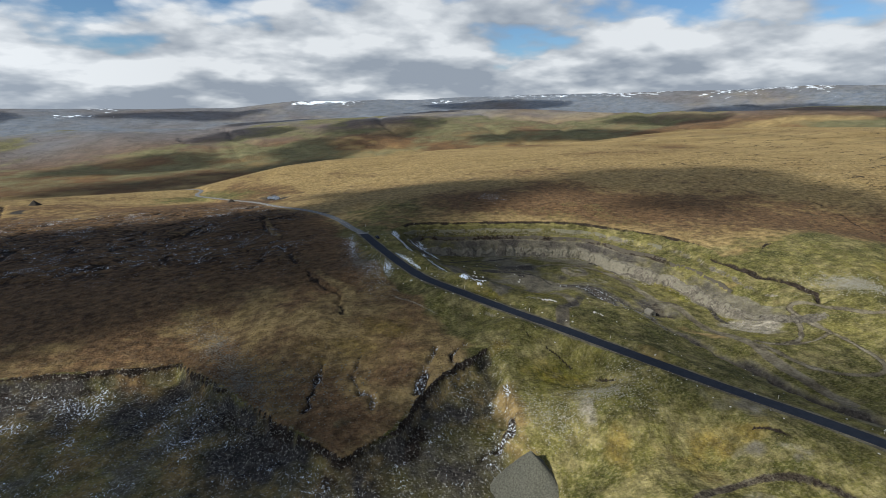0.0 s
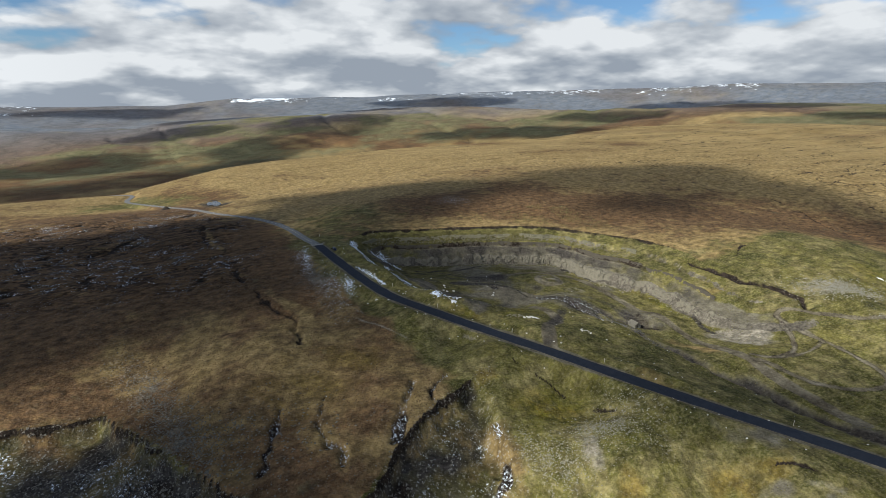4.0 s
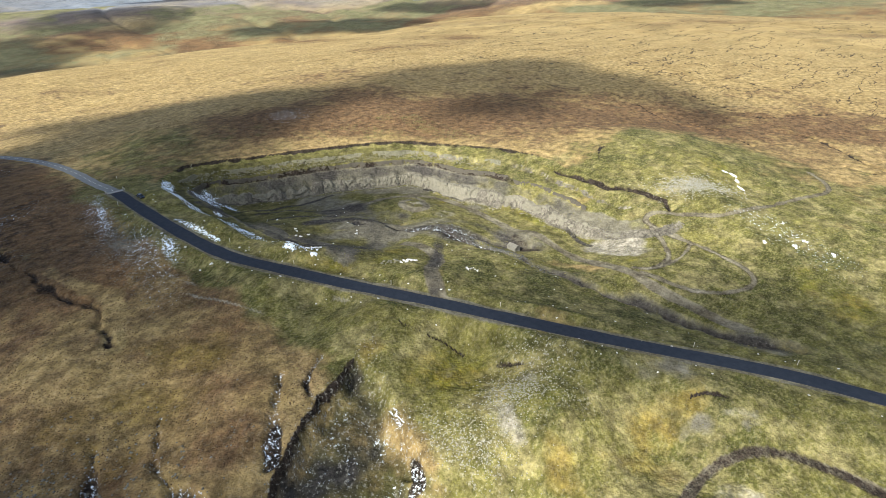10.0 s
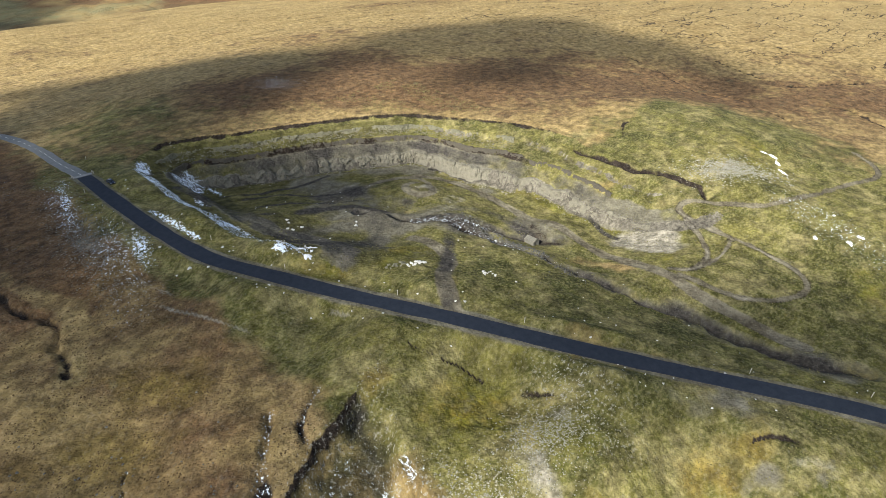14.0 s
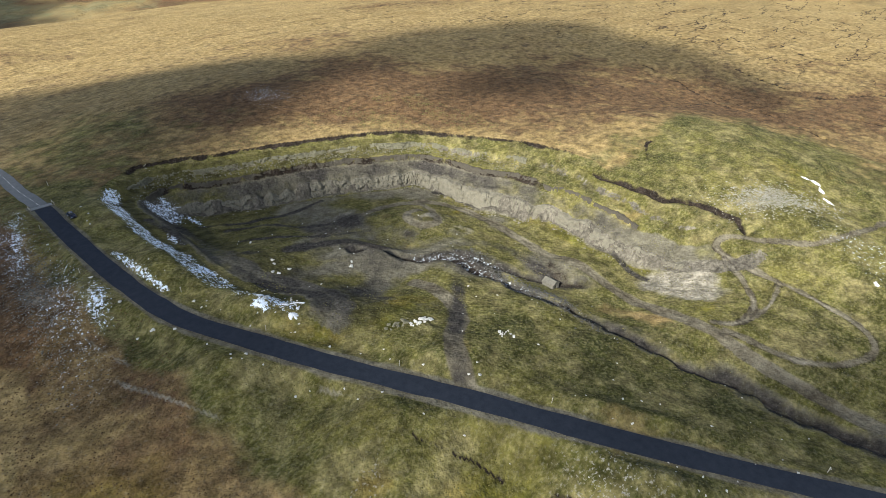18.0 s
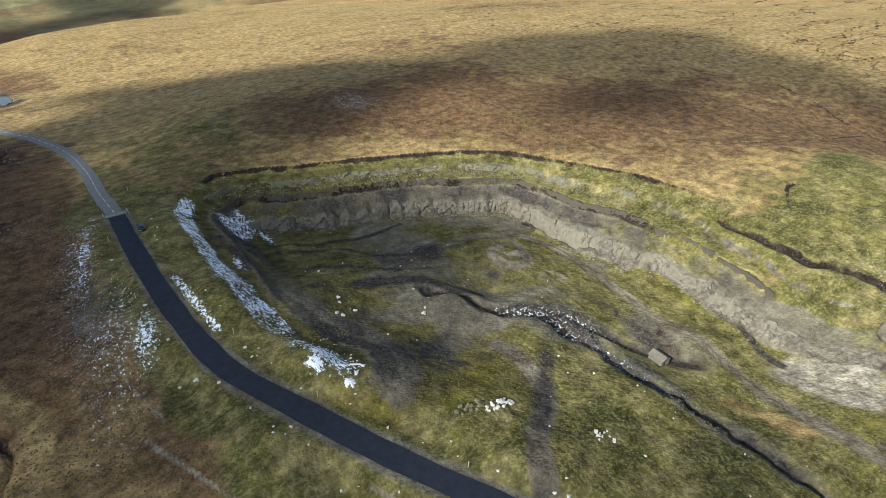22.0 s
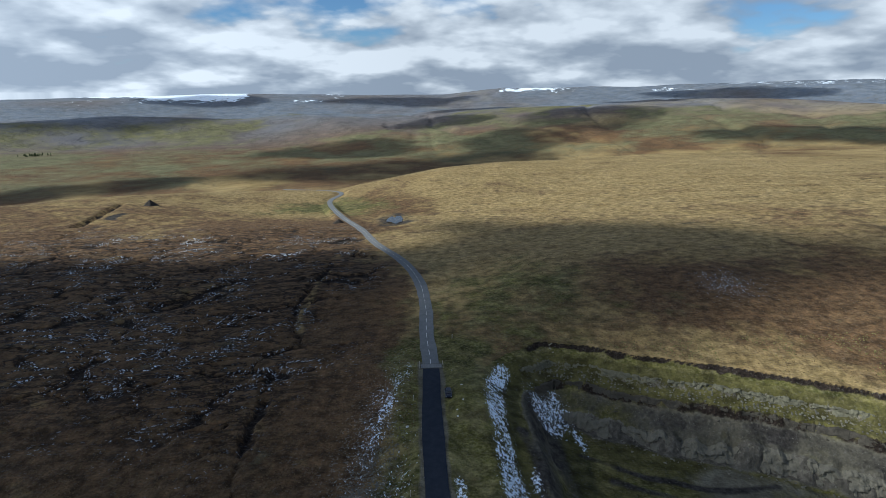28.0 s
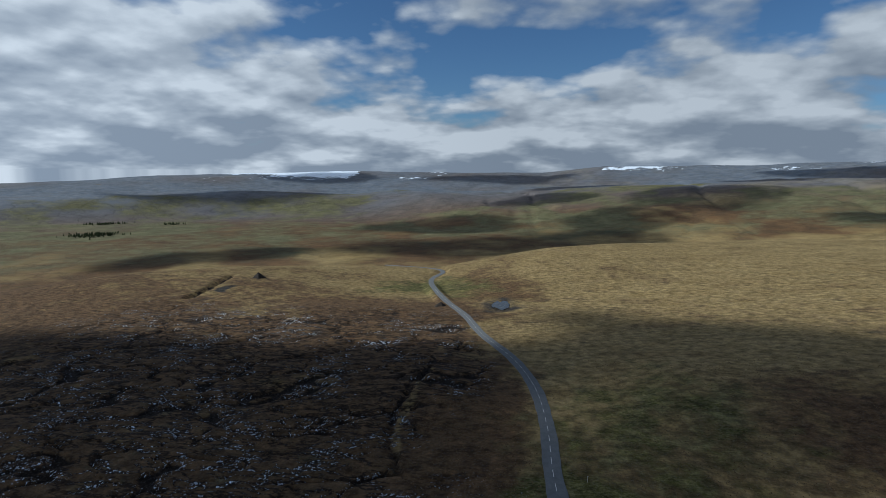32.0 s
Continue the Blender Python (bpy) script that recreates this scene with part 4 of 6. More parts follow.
    stones = 0.10 + 0.75 * np.clip(blob(x, y, 44, -183, 13, 13) + blob(x, y, 181, -163, 14, 8, -35) + blob(x, y, 14, -183, 7, 12, 20) + blob(x, y, -14, -45, 10, 45, 0) + (K["d_hollow"] < 900) * 0.6, 0, 1)
    stones = stones * (r < 420)
    # Gully floor: darker olive, partly painting in the shade of its steep sides.
    dark_olive = np.maximum(dark_olive, K["gully"] * smooth(1.5, 5, K["d_hollow"]) * (0.78 + 0.35 * n2) * smooth(-60, -35, x))
    fan = blob(x, y, -79, -114, 9, 46, 17) * (0.7 + 0.5 * n2)
    dust, stones = dust + 0.48 * fan, np.maximum(stones, 0.9 * fan)
    bare = np.maximum(bare, 0.55 * blob(x, y, -18, -153, 17, 7, 35) * smooth(-0.4, 0.3, n2))
    K["peat"] = bare
    for c, w in PALE_STRIPS:
        e, _ = to_line(x + 1.2 * n2, y + 1.2 * n1, curve(c, 4))
        strip = 1 - smooth(0.5 * w, 1.5 * w, e)
        heather = heather - 0.6 * strip
    e, _ = to_line(x + 0.7 * n2, y, curve(RING_TRACK, 5))
    bare = np.maximum(bare, (0.55 + 0.25 * n2) * (1 - smooth(0.4, 1.5, np.abs(e - 0.5))))
    for c, w in LOOP_TRACKS:
        e, _ = to_line(x + 0.25 * n2, y + 0.25 * n1, curve(c, 5))
        bare = np.maximum(bare, 0.52 * np.exp(-((e - 1.0) / 0.45) ** 2))
        dust = np.maximum(dust, 0.42 * (1 - smooth(0.2, 0.8, e)) * (x < 150))
    for c in PATHS:
        e, _ = to_line(x + 0.4 * n2, y, c)
        dust = np.maximum(dust, 0.50 * (1 - smooth(0.2, 0.8, e)))
    dust = dust + 0.62 * blob(x, y, 39, -181, 7, 6, -30) + 0.6 * blob(x, y, 24, -187, 5, 8, -10) + 0.62 * blob(x, y, 46, -233, 8, 5, -30) + 0.5 * blob(x, y, 62, -228, 6, 4, -40) + 0.40 * blob(x, y, 184, -166, 20, 10, -48) + 0.45 * blob(x, y, 66, -206, 8, 4, -50) + 0.4 * blob(x, y, 14, -186, 5, 12, 20)
    for name, v in (("grass", g), ("heather", heather), ("moss", moss), ("gravel", gravel), ("rock", rock), ("bare", bare), ("snow", snow), ("stones", stones), ("far_haze", (0.90 + 0.35 * fbm(x, y, 350, 4, 84)) * smooth(1900, 3100, r)), ("dust", dust), ("dark_olive", dark_olive), ("dark_ground", dark_ground), ("ochre", ochre), ("track", K["track"]), ("web", K["hagzone"]), ("away", smooth(400, 950, r)),
                    ("cracks", smooth(330, 480, r) * (0.3 + 0.7 * smooth(20, 50, az)) * (1 - smooth(1100, 1400, r)))):
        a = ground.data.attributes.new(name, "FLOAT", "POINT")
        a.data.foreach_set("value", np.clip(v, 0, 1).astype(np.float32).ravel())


cover()


def ground_z(x, y):
    """Height of the ground's mesh at a place."""
    i, j = np.searchsorted(GX, x) - 1, np.searchsorted(GY, y) - 1
    u, v = (x - GX[i]) / (GX[i + 1] - GX[i]), (y - GY[j]) / (GY[j + 1] - GY[j])
    return float((GZ[j, i] * (1 - u) + GZ[j, i + 1] * u) * (1 - v) + (GZ[j + 1, i] * (1 - u) + GZ[j + 1, i + 1] * u) * v)


# ---- parts and things ----
def part(name, bm, material, parent, label=""):
    me = bpy.data.meshes.new(name)
    bm.to_mesh(me)
    bm.free()
    me.materials.append(material)
    ob = new(name, me)
    ob.parent = parent
    if label:
        ob["label"] = label
    return ob


def piece(name, me, parent, m):
    ob = new(name, me)
    ob.parent, ob.matrix_basis = parent, m
    return ob


def thing(name, m, label, category, group=""):
    ob = new(name)
    ob.empty_display_size = 0.5
    ob.matrix_basis = m
    return tagged(ob, label, category, group)


def box(sx, sy, sz, at=(0, 0, 0), bevel=0.0, bm=None, taper=1.0):
    bm = bm or bmesh.new()
    vs = bmesh.ops.create_cube(bm, size=1.0)["verts"]
    for v in vs:
        k = taper if v.co.z > 0 else 1.0
        v.co = Vector((v.co.x * sx * k + at[0], v.co.y * sy * k + at[1], v.co.z * sz + at[2]))
    if bevel:
        bmesh.ops.bevel(bm, geom=list({e for v in vs for e in v.link_edges}), offset=bevel, segments=2, affect="EDGES")
    return bm


def cylinder(r, h, at=(0, 0, 0), axis="z", n=12, r2=None):
    bm = bmesh.new()
    bmesh.ops.create_cone(bm, cap_ends=True, segments=n, radius1=r, radius2=r if r2 is None else r2, depth=h)
    if axis == "x":
        bmesh.ops.rotate(bm, verts=bm.verts, matrix=Euler((0, radians(90), 0)).to_matrix())
    bmesh.ops.translate(bm, verts=bm.verts, vec=at)
    return bm


def rock_mesh(name, material, seed, flat=0.75, n=13, block=0.0):
    """An angular stone, about one metre across, standing on z = 0."""
    rng = random.Random(seed)
    bm = bmesh.new()
    for i in range(n):
        v = Vector((rng.gauss(0, 1), rng.gauss(0, 1), rng.gauss(0, 1))).normalized()
        if block:
            k = 1 / max(abs(v.x), abs(v.y), abs(v.z))
            v = v * (1 - block) + v * k * block
        v = v * rng.uniform(0.42, 0.55)
        bm.verts.new((v.x * 1.15, v.y, v.z * flat + flat * 0.36))
    r = bmesh.ops.convex_hull(bm, input=bm.verts)
    bmesh.ops.delete(bm, geom=[g for g in r["geom_interior"] if isinstance(g, bmesh.types.BMVert)], context="VERTS")
    me = bpy.data.meshes.new(name)
    bm.to_mesh(me)
    bm.free()
    me.materials.append(material)
    return me


def on_ground(x, y, sink=0.0):
    return ground_z(x, y) - sink


M_LIME = stone_material("weathered limestone", (0.100, 0.095, 0.062), (0.235, 0.220, 0.155), 1.2)
M_SHALE = stone_material("dark shale", (0.048, 0.042, 0.033), (0.145, 0.128, 0.098), 1.4)
M_FACE = stone_material("quarried rock", (0.125, 0.114, 0.086), (0.250, 0.230, 0.176), 0.7)
M_SCREE = stone_material("scree", (0.085, 0.080, 0.066), (0.21, 0.20, 0.165), 2.0, True)
M_BECK = stone_material("dark beck stones", (0.035, 0.034, 0.033), (0.15, 0.145, 0.130), 2.0, True)
M_PALE = stone_material("pale rubble", (0.15, 0.145, 0.115), (0.34, 0.33, 0.28), 2.0, True)
M_WHITE = stone_material("lichened stone", (0.52, 0.51, 0.47), (0.74, 0.73, 0.69), 2.0)
M_SNOW = plain_material("old snow", (0.74, 0.77, 0.82), (0.86, 0.87, 0.89), 0.8, 0.6, 0.5, 0.1)
M_WATER = Mat("peaty water").done((0.050, 0.050, 0.046), 0.22, None, spec=0.4)
M_TAR = plain_material("fresh asphalt", (0.018, 0.023, 0.034), (0.031, 0.037, 0.051), 0.6, 0.85, 0.2, 0.02, 0.12)
M_OLD = plain_material("worn asphalt", (0.125, 0.130, 0.132), (0.18, 0.186, 0.186), 0.5, 0.85, 0.2, 0.02)
M_PAINT = plain_material("road paint", (0.62, 0.62, 0.58), (0.78, 0.78, 0.74), 2.0, 0.7, 0.1, 0.01)
M_CONC = plain_material("weathered concrete", (0.10, 0.094, 0.078), (0.175, 0.164, 0.135), 0.9, 0.9, 0.3, 0.04)
M_DARK = plain_material("black rubber", (0.012, 0.012, 0.013), (0.022, 0.022, 0.024), 5, 0.8, 0.1, 0.01)
M_CAR = plain_material("dark blue car paint", (0.012, 0.016, 0.030), (0.016, 0.021, 0.038), 2, 0.25, 0.0, 0.01, 0.5)
M_GLASS = plain_material("tinted glass", (0.015, 0.018, 0.02), (0.02, 0.024, 0.027), 2, 0.05, 0.0, 0.01, 0.6)
M_STEEL = plain_material("galvanised steel", (0.30, 0.30, 0.29), (0.42, 0.42, 0.41), 3, 0.5, 0.1, 0.01, 0.5, 0.8)
M_LAMP = plain_material("lamp lens", (0.55, 0.55, 0.55), (0.65, 0.65, 0.65), 4, 0.15, 0.0, 0.01, 0.6)
M_RED = plain_material("red lens", (0.35, 0.02, 0.02), (0.42, 0.03, 0.03), 4, 0.2, 0.0, 0.01, 0.6)
M_WOOD = plain_material("bleached timber", (0.36, 0.33, 0.27), (0.52, 0.49, 0.42), 3, 0.9, 0.3, 0.02)


# ---- road ----
def ribbon(name, line, left, right, lift, material, label, thick=0.12):
    """A strip along a line of x, y, z, with edges and thickness."""
    p = np.array(line)
    t = np.gradient(p[:, :2], axis=0)
    t /= np.linalg.norm(t, axis=1)[:, None]
    n = np.stack([-t[:, 1], t[:, 0]], -1)
    wob = 0.16 * fbm(p[:, 0], p[:, 1], 6, 2, 90)
    rows = [(left + wob, lift - thick), (left + wob, lift), (left * 0.5, lift + 0.03), (0 * wob, lift + 0.05), (right * 0.5, lift + 0.03), (right - wob, lift), (right - wob, lift - thick)]
    vs = np.concatenate([np.column_stack([p[:, :2] + n * np.broadcast_to(o, wob.shape)[:, None], p[:, 2] + h]) for o, h in rows])
    m = len(p)
    fs = [(k * m + i + 1, k * m + i, (k + 1) * m + i, (k + 1) * m + i + 1) for k in range(len(rows) - 1) for i in range(m - 1)]
    me = bpy.data.meshes.new(name)
    me.from_pydata(vs.tolist(), [], fs)
    me.update()
    me.materials.append(material)
    return tagged(new(name, me), label, "road", kind="structure")


fine_road = curve(ROAD, 14)
SEAM = 14 * 14
road_south = ribbon("road", fine_road[:SEAM + 1], 2.5, -2.5, 0.02, M_TAR, "freshly laid dark asphalt lane with grassy verges")
road_north = ribbon("road", fine_road[SEAM + 1:], 2.45, -2.45, 0.0, M_OLD, "older pale grey asphalt road with a dashed centre line")


def dashes():
    seg = np.linalg.norm(np.diff(fine_road[:, :2], axis=0), axis=1)
    s = np.r_[0, np.cumsum(seg)]
    start = s[SEAM] + 3.0
    bm = box(0.16, 3.6, 0.012)
    me = bpy.data.meshes.new("centre_dash")
    bm.to_mesh(me)
    bm.free()
    me.materials.append(M_PAINT)
    while start < s[SEAM] + 330:
        at = [float(np.interp(start, s, fine_road[:, k])) for k in range(3)]
        to = [float(np.interp(start + 1, s, fine_road[:, k])) for k in range(3)]
        d = Vector(to) - Vector(at)
        piece("centre_dash", me, road_north, Matrix.Translation((at[0], at[1], at[2] + 0.062)) @ Euler((math.asin(d.z / d.length), 0, math.atan2(-d.x, d.y))).to_matrix().to_4x4())
        start += 6.6


dashes()


def cattle_grid():
    g = thing("cattle_grid", pose(0.1, 0.2, 0.08, 0, 0, 3), "steel cattle grid across the road with low side rails", "cattle grid")
    part("concrete_sill", box(6.6, 0.35, 0.10, (0, -1.15, 0.0), 0.02), M_CONC, g, "pale concrete sill")
    part("concrete_sill", box(6.6, 0.35, 0.10, (0, 1.15, 0.0), 0.02), M_CONC, g)
    bar = bpy.data.meshes.new("bar")
    bm = cylinder(0.045, 6.0, (0, 0, 0.03), "x", 8)
    bm.to_mesh(bar)
    bm.free()
    bar.materials.append(M_STEEL)
    for i in range(11):
        piece("bar", bar, g, Matrix.Translation((0, -0.9 + 0.18 * i, 0.02)))
    for sx in (-3.35, 3.35):
        for sy in (-1.1, 1.1):
            part("post", cylinder(0.07, 1.2, (sx, sy, 0.5)), M_WOOD, g)
        for h in (0.45, 0.9):
            part("rail", box(0.06, 2.3, 0.10, (sx, 0, h), 0.01), M_WOOD, g)


cattle_grid()


# ---- parked car ----
def parked_car(x, y, rz):
    c = thing("car", pose(x, y, on_ground(x, y) + 0.08, 0, 0, rz), "small dark blue hatchback parked on the gravel verge", "car")
    prof = [(-2.0, 0.35), (-2.02, 0.75), (-1.75, 0.86), (-0.95, 0.93), (1.85, 0.96), (2.0, 0.78), (2.02, 0.35)]
    bm = bmesh.new()
    rings = []
    for sx, k in ((-0.84, 0.94), (-0.76, 1.0), (0.76, 1.0), (0.84, 0.94)):
        rings.append([bm.verts.new((sx, py * k, 0.2 + (pz - 0.15) * (1 if abs(sx) < 0.8 else 0.94))) for py, pz in prof])
    for a, b in zip(rings, rings[1:]):
        for i in range(len(prof)):
            bm.faces.new((a[i], a[i - 1], b[i - 1], b[i]))
    bm.faces.new(rings[0]), bm.faces.new(rings[-1][::-1])
    bmesh.ops.recalc_face_normals(bm, faces=bm.faces)
    body = part("body", bm, M_CAR, c)
    part("cabin", box(1.45, 2.5, 0.50, (0, 0.45, 1.22), 0.08, None, 0.76), M_GLASS, c, "tinted window band")
    part("roof", box(1.16, 1.75, 0.07, (0, 0.45, 1.49), 0.03), M_CAR, c)
    for sx in (-0.62, 0.62):
        part("headlight", box(0.30, 0.08, 0.16, (sx, -2.0, 0.72), 0.02), M_LAMP, c, "clear headlight")
        part("tail_light", box(0.22, 0.08, 0.26, (sx, 1.99, 0.85), 0.02), M_RED, c, "red tail light")
        part("mirror", box(0.18, 0.10, 0.13, (sx * 1.5, -0.55, 1.0), 0.03), M_CAR, c)
        for sy in (-1.25, 1.25):
            w = part("wheel", cylinder(0.31, 0.2, (sx * 1.24, sy, 0.31), "x", 18), M_DARK, c, "black tyre on a steel rim")
            part("rim", cylinder(0.19, 0.03, (sx * 1.24 + (0.1 if sx > 0 else -0.1), sy, 0.31), "x", 12), M_STEEL, w)
    part("bumper", box(1.6, 0.14, 0.24, (0, -2.03, 0.42), 0.04), M_DARK, c)
    part("bumper", box(1.6, 0.14, 0.24, (0, 2.03, 0.42), 0.04), M_DARK, c)
    part("number_plate", box(0.52, 0.02, 0.11, (0, 2.11, 0.48), 0.0), M_PAINT, c, "blank plate")


parked_car(4.9, -15.2, 4)


# ---- hut on the quarry floor ----
def hut():
    x, y = 103.6, -128.6
    h = thing("hut", pose(x, y, on_ground(x, y) - 0.25, 0, 0, -4), "small pale concrete hut with a dark doorway and shallow pitched roof", "hut")
    w, l, e, r = 3.3, 4.1, 2.2, 3.15
    t = 0.3
    part("wall", box(t, l, e, (-w / 2 + t / 2, 0, e / 2), 0.03), M_CONC, h)
    part("wall", box(t, l, e, (w / 2 - t / 2, 0, e / 2), 0.03), M_CONC, h)

    def gable(y0, gap):
        bm = bmesh.new()
        x0 = w / 2 - t
        if gap:
            outline = [(-x0, 0), (-0.55, 0), (-0.55, 1.95), (0.55, 1.95), (0.55, 0), (x0, 0), (x0, e), (0, r), (-x0, e)]
        else:
            outline = [(-x0, 0), (x0, 0), (x0, e), (0, r), (-x0, e)]
        f = bm.faces.new([bm.verts.new((a, y0, b)) for a, b in outline])
        g = bmesh.ops.extrude_face_region(bm, geom=[f])
        bmesh.ops.translate(bm, verts=[v for v in g["geom"] if isinstance(v, bmesh.types.BMVert)], vec=(0, t, 0))
        bmesh.ops.recalc_face_normals(bm, faces=bm.faces)
        return bm

    part("wall", gable(-l / 2, True), M_CONC, h, "end wall with an open doorway")
    part("wall", gable(l / 2 - t, False), M_CONC, h)
    for sg in (-1, 1):
        bm = box(w / 2 + 0.32, l + 0.4, 0.18, (0, 0, 0), 0.03)
        bmesh.ops.rotate(bm, verts=bm.verts, matrix=Euler((0, sg * math.atan2(r - e, w / 2), 0)).to_matrix())
        bmesh.ops.translate(bm, verts=bm.verts, vec=(sg * (w / 4 + 0.06), 0, (e + r) / 2 + 0.08))
        part("roof_slab", bm, M_CONC, h)
    part("lintel", box(1.5, 0.1, 0.25, (0, -l / 2 - 0.05, 2.1), 0.02), M_CONC, h)
    part("floor_slab", box(w - 0.62, l - 0.62, 0.2, (0, 0, 0.25), 0.0), M_CONC, h)


hut()


# ---- water ----
def pond(cx, cy, rx, ry, level, label):
    bm = bmesh.new()
    top, low = [], []
    for i in range(40):
        a = i / 40 * 2 * math.pi
        k = 1.0 + 0.6 * float(fbm(np.array([math.cos(a) * 3 + cx]), np.array([math.sin(a) * 3 + cy]), 2.4, 3, 95)[0])
        top.append(bm.verts.new((cx + rx * k * math.cos(a), cy + ry * k * math.sin(a), level)))
        low.append(bm.verts.new((cx + rx * k * math.cos(a), cy + ry * k * math.sin(a), level - 0.3)))
    bm.faces.new(top), bm.faces.new(low[::-1])
    for i in range(40):
        bm.faces.new((low[i - 1], low[i], top[i], top[i - 1]))
    me = bpy.data.meshes.new("water")
    bm.to_mesh(me)
    bm.free()
    me.materials.append(M_WATER)
    tagged(new("water", me), label, "pond", kind="structure")


pond(*PONDS[0], "still moorland pond in a peaty hollow")
pond(*PONDS[1], "dark shallow pool under the quarry face")


# ---- spoil heaps ----
def heap(name, cx, cy, radius, tall, material, label, seed, squash=1.0, root=1.2):
    bm = bmesh.new()
    n, rings = 56, 22
    base = on_ground(cx, cy) - root
    rows = []
    for j in range(rings + 1):
        q = j / rings
        row = []
        for i in range(n):
            a = i / n * 2 * math.pi
            rr = radius * q * (1 + 0.16 * math.sin(2 * a + seed) + 0.07 * math.sin(5 * a))
            px, py = cx + rr * math.cos(a), cy + rr * squash * math.sin(a)
            k = float(fbm(np.array([px]), np.array([py]), 2.2, 3, seed)[0])
            row.append(bm.verts.new((px, py, base + (tall + root) * (1 - q ** 1.08) + 0.22 * k * (1 if j else 0))))
        rows.append(row)
    for a, b in zip(rows, rows[1:]):
        for i in range(n):
            bm.faces.new((a[i - 1], b[i - 1], b[i], a[i]))
    bmesh.ops.remove_doubles(bm, verts=bm.verts, dist=0.01)
    bm.faces.new([v for v in rows[-1] if v.is_valid][::-1])
    bmesh.ops.recalc_face_normals(bm, faces=bm.faces)
    me = bpy.data.meshes.new(name)
    bm.to_mesh(me)
    bm.free()
    for p in me.polygons:
        p.use_smooth = True
    me.materials.append(material)
    return tagged(new(name, me), label, "mound")


M_HEAP = plain_material("grey gravel", (0.13, 0.13, 0.098), (0.40, 0.395, 0.315), 2.2, 0.95, 1.0, 0.5)
M_PEAT = plain_material("dark spoil", (0.03, 0.025, 0.02), (0.06, 0.05, 0.04), 1.0, 0.95, 0.8, 0.2)
heap("gravel_mound", 0.0, -195.0, 14.0, max(3.0, -18.6 - on_ground(0.5, -194.5)), M_HEAP, "steep heap of grey gravel beside the gully", 3, 0.9, 6.0)
heap("gravel_mound", -249, 312, 7, 5.0, M_PEAT, "small dark conical spoil heap far out on the moor", 5)
heap("gravel_mound", -72, 235, 5, 3.0, M_PEAT, "dark rubble mound beside the far road", 7)


# ---- snow patches lying on the ground ----
def snow_patch(cx, cy, rx, ry, rz, tall, label):
    bm = bmesh.new()
    n, rings = 44, 5
    c, s = math.cos(radians(rz)), math.sin(radians(rz))
    rows = []
    for j in range(rings + 1):
        q = j / rings
        row = []
        for i in range(n):
            a = i / n * 2 * math.pi
            k = 0.85 + 0.62 * float(fbm(np.array([cx + 2.6 * math.cos(a)]), np.array([cy + 2.6 * math.sin(a)]), 1.1, 4, 97)[0])
            u, v = rx * k * q * math.cos(a), ry * k * q * math.sin(a)
            px, py = cx + u * c - v * s, cy + u * s + v * c
            row.append(bm.verts.new((px, py, ground_z(px, py) + tall * (1 - q ** 2) - 0.06 * q)))
        rows.append(row)
    for a, b in zip(rows, rows[1:]):
        for i in range(n):
            bm.faces.new((a[i - 1], b[i - 1], b[i], a[i]))
    bmesh.ops.remove_doubles(bm, verts=bm.verts, dist=0.005)
    me = bpy.data.meshes.new("snow_patch")
    bm.to_mesh(me)
    bm.free()
    for p in me.polygons:
        p.use_smooth = True
    me.materials.append(M_SNOW)
    tagged(new("snow_patch", me), label, "snow", "snow patches")


for a in [(26.9, -105.7, 1.1, 1.4, 20, 0.35), (30.2, -101.2, 1.9, 0.8, -30, 0.3), (31.4, -102.6, 0.8, 0.6, 10, 0.25), (27.9, -100.4, 0.7, 1.1, 10, 0.25), (25.0, -93.9, 0.9, 1.3, 20, 0.25), (26.8, -90.6, 0.7, 0.6, 0, 0.2), (29.0, -104.2, 0.9, 0.5, 60, 0.2)]:
    snow_patch(*a, "small melting snow patch in the grass beside the road")
for a in [(211.0, -169.5, 0.7, 1.5, 10, 0.3), (211.4, -173.3, 0.9, 1.9, -10, 0.4), (207.4, -176.6, 2.9, 0.9, 34, 0.45), (202.2, -180.2, 2.0, 0.8, 60, 0.4)]:
    snow_patch(*a, "long white snow bank lying in a grassy hollow")
for a in [(160, -203, 1.2, 0.7, 10, 0.25), (165, -212, 1.6, 0.8, 40, 0.25), (171, -214, 0.9, 1.4, 0, 0.25), (178, -204, 1.0, 0.6, 0, 0.2), (168, -224, 1.6, 0.9, 30, 0.25)]:
    snow_patch(*a, "thin snow patch on rough grass")


# ---- marker posts ----
def marker_post(x, y):
    p = thing("marker_post", pose(x, y, on_ground(x, y, 0.05), 2, 1.5, 10), "slim bleached timber snow post on the verge", "post", "snow posts along the road")
    part("post", box(0.13, 0.13, 1.5, (0, 0, 0.75), 0.015), M_WOOD, p)
    part("cap", box(0.15, 0.15, 0.16, (0, 0, 1.55), 0.02), M_WHITE, p, "white painted tip")


for x, y in [(36.2, -132.6), (53.0, -162.0), (80.0, -208.6), (93.2, -231.0), (6.4, 19.5), (-4.2, -17.6), (12.6, -76), (-3.0, -50), (20.5, -103.5)]:
    marker_post(x, y)


# ---- loose stones that can be told apart ----
BOULDERS = [rock_mesh("boulder", M_WHITE, 100 + i, 0.7) for i in range(6)]
rng = random.Random(5)


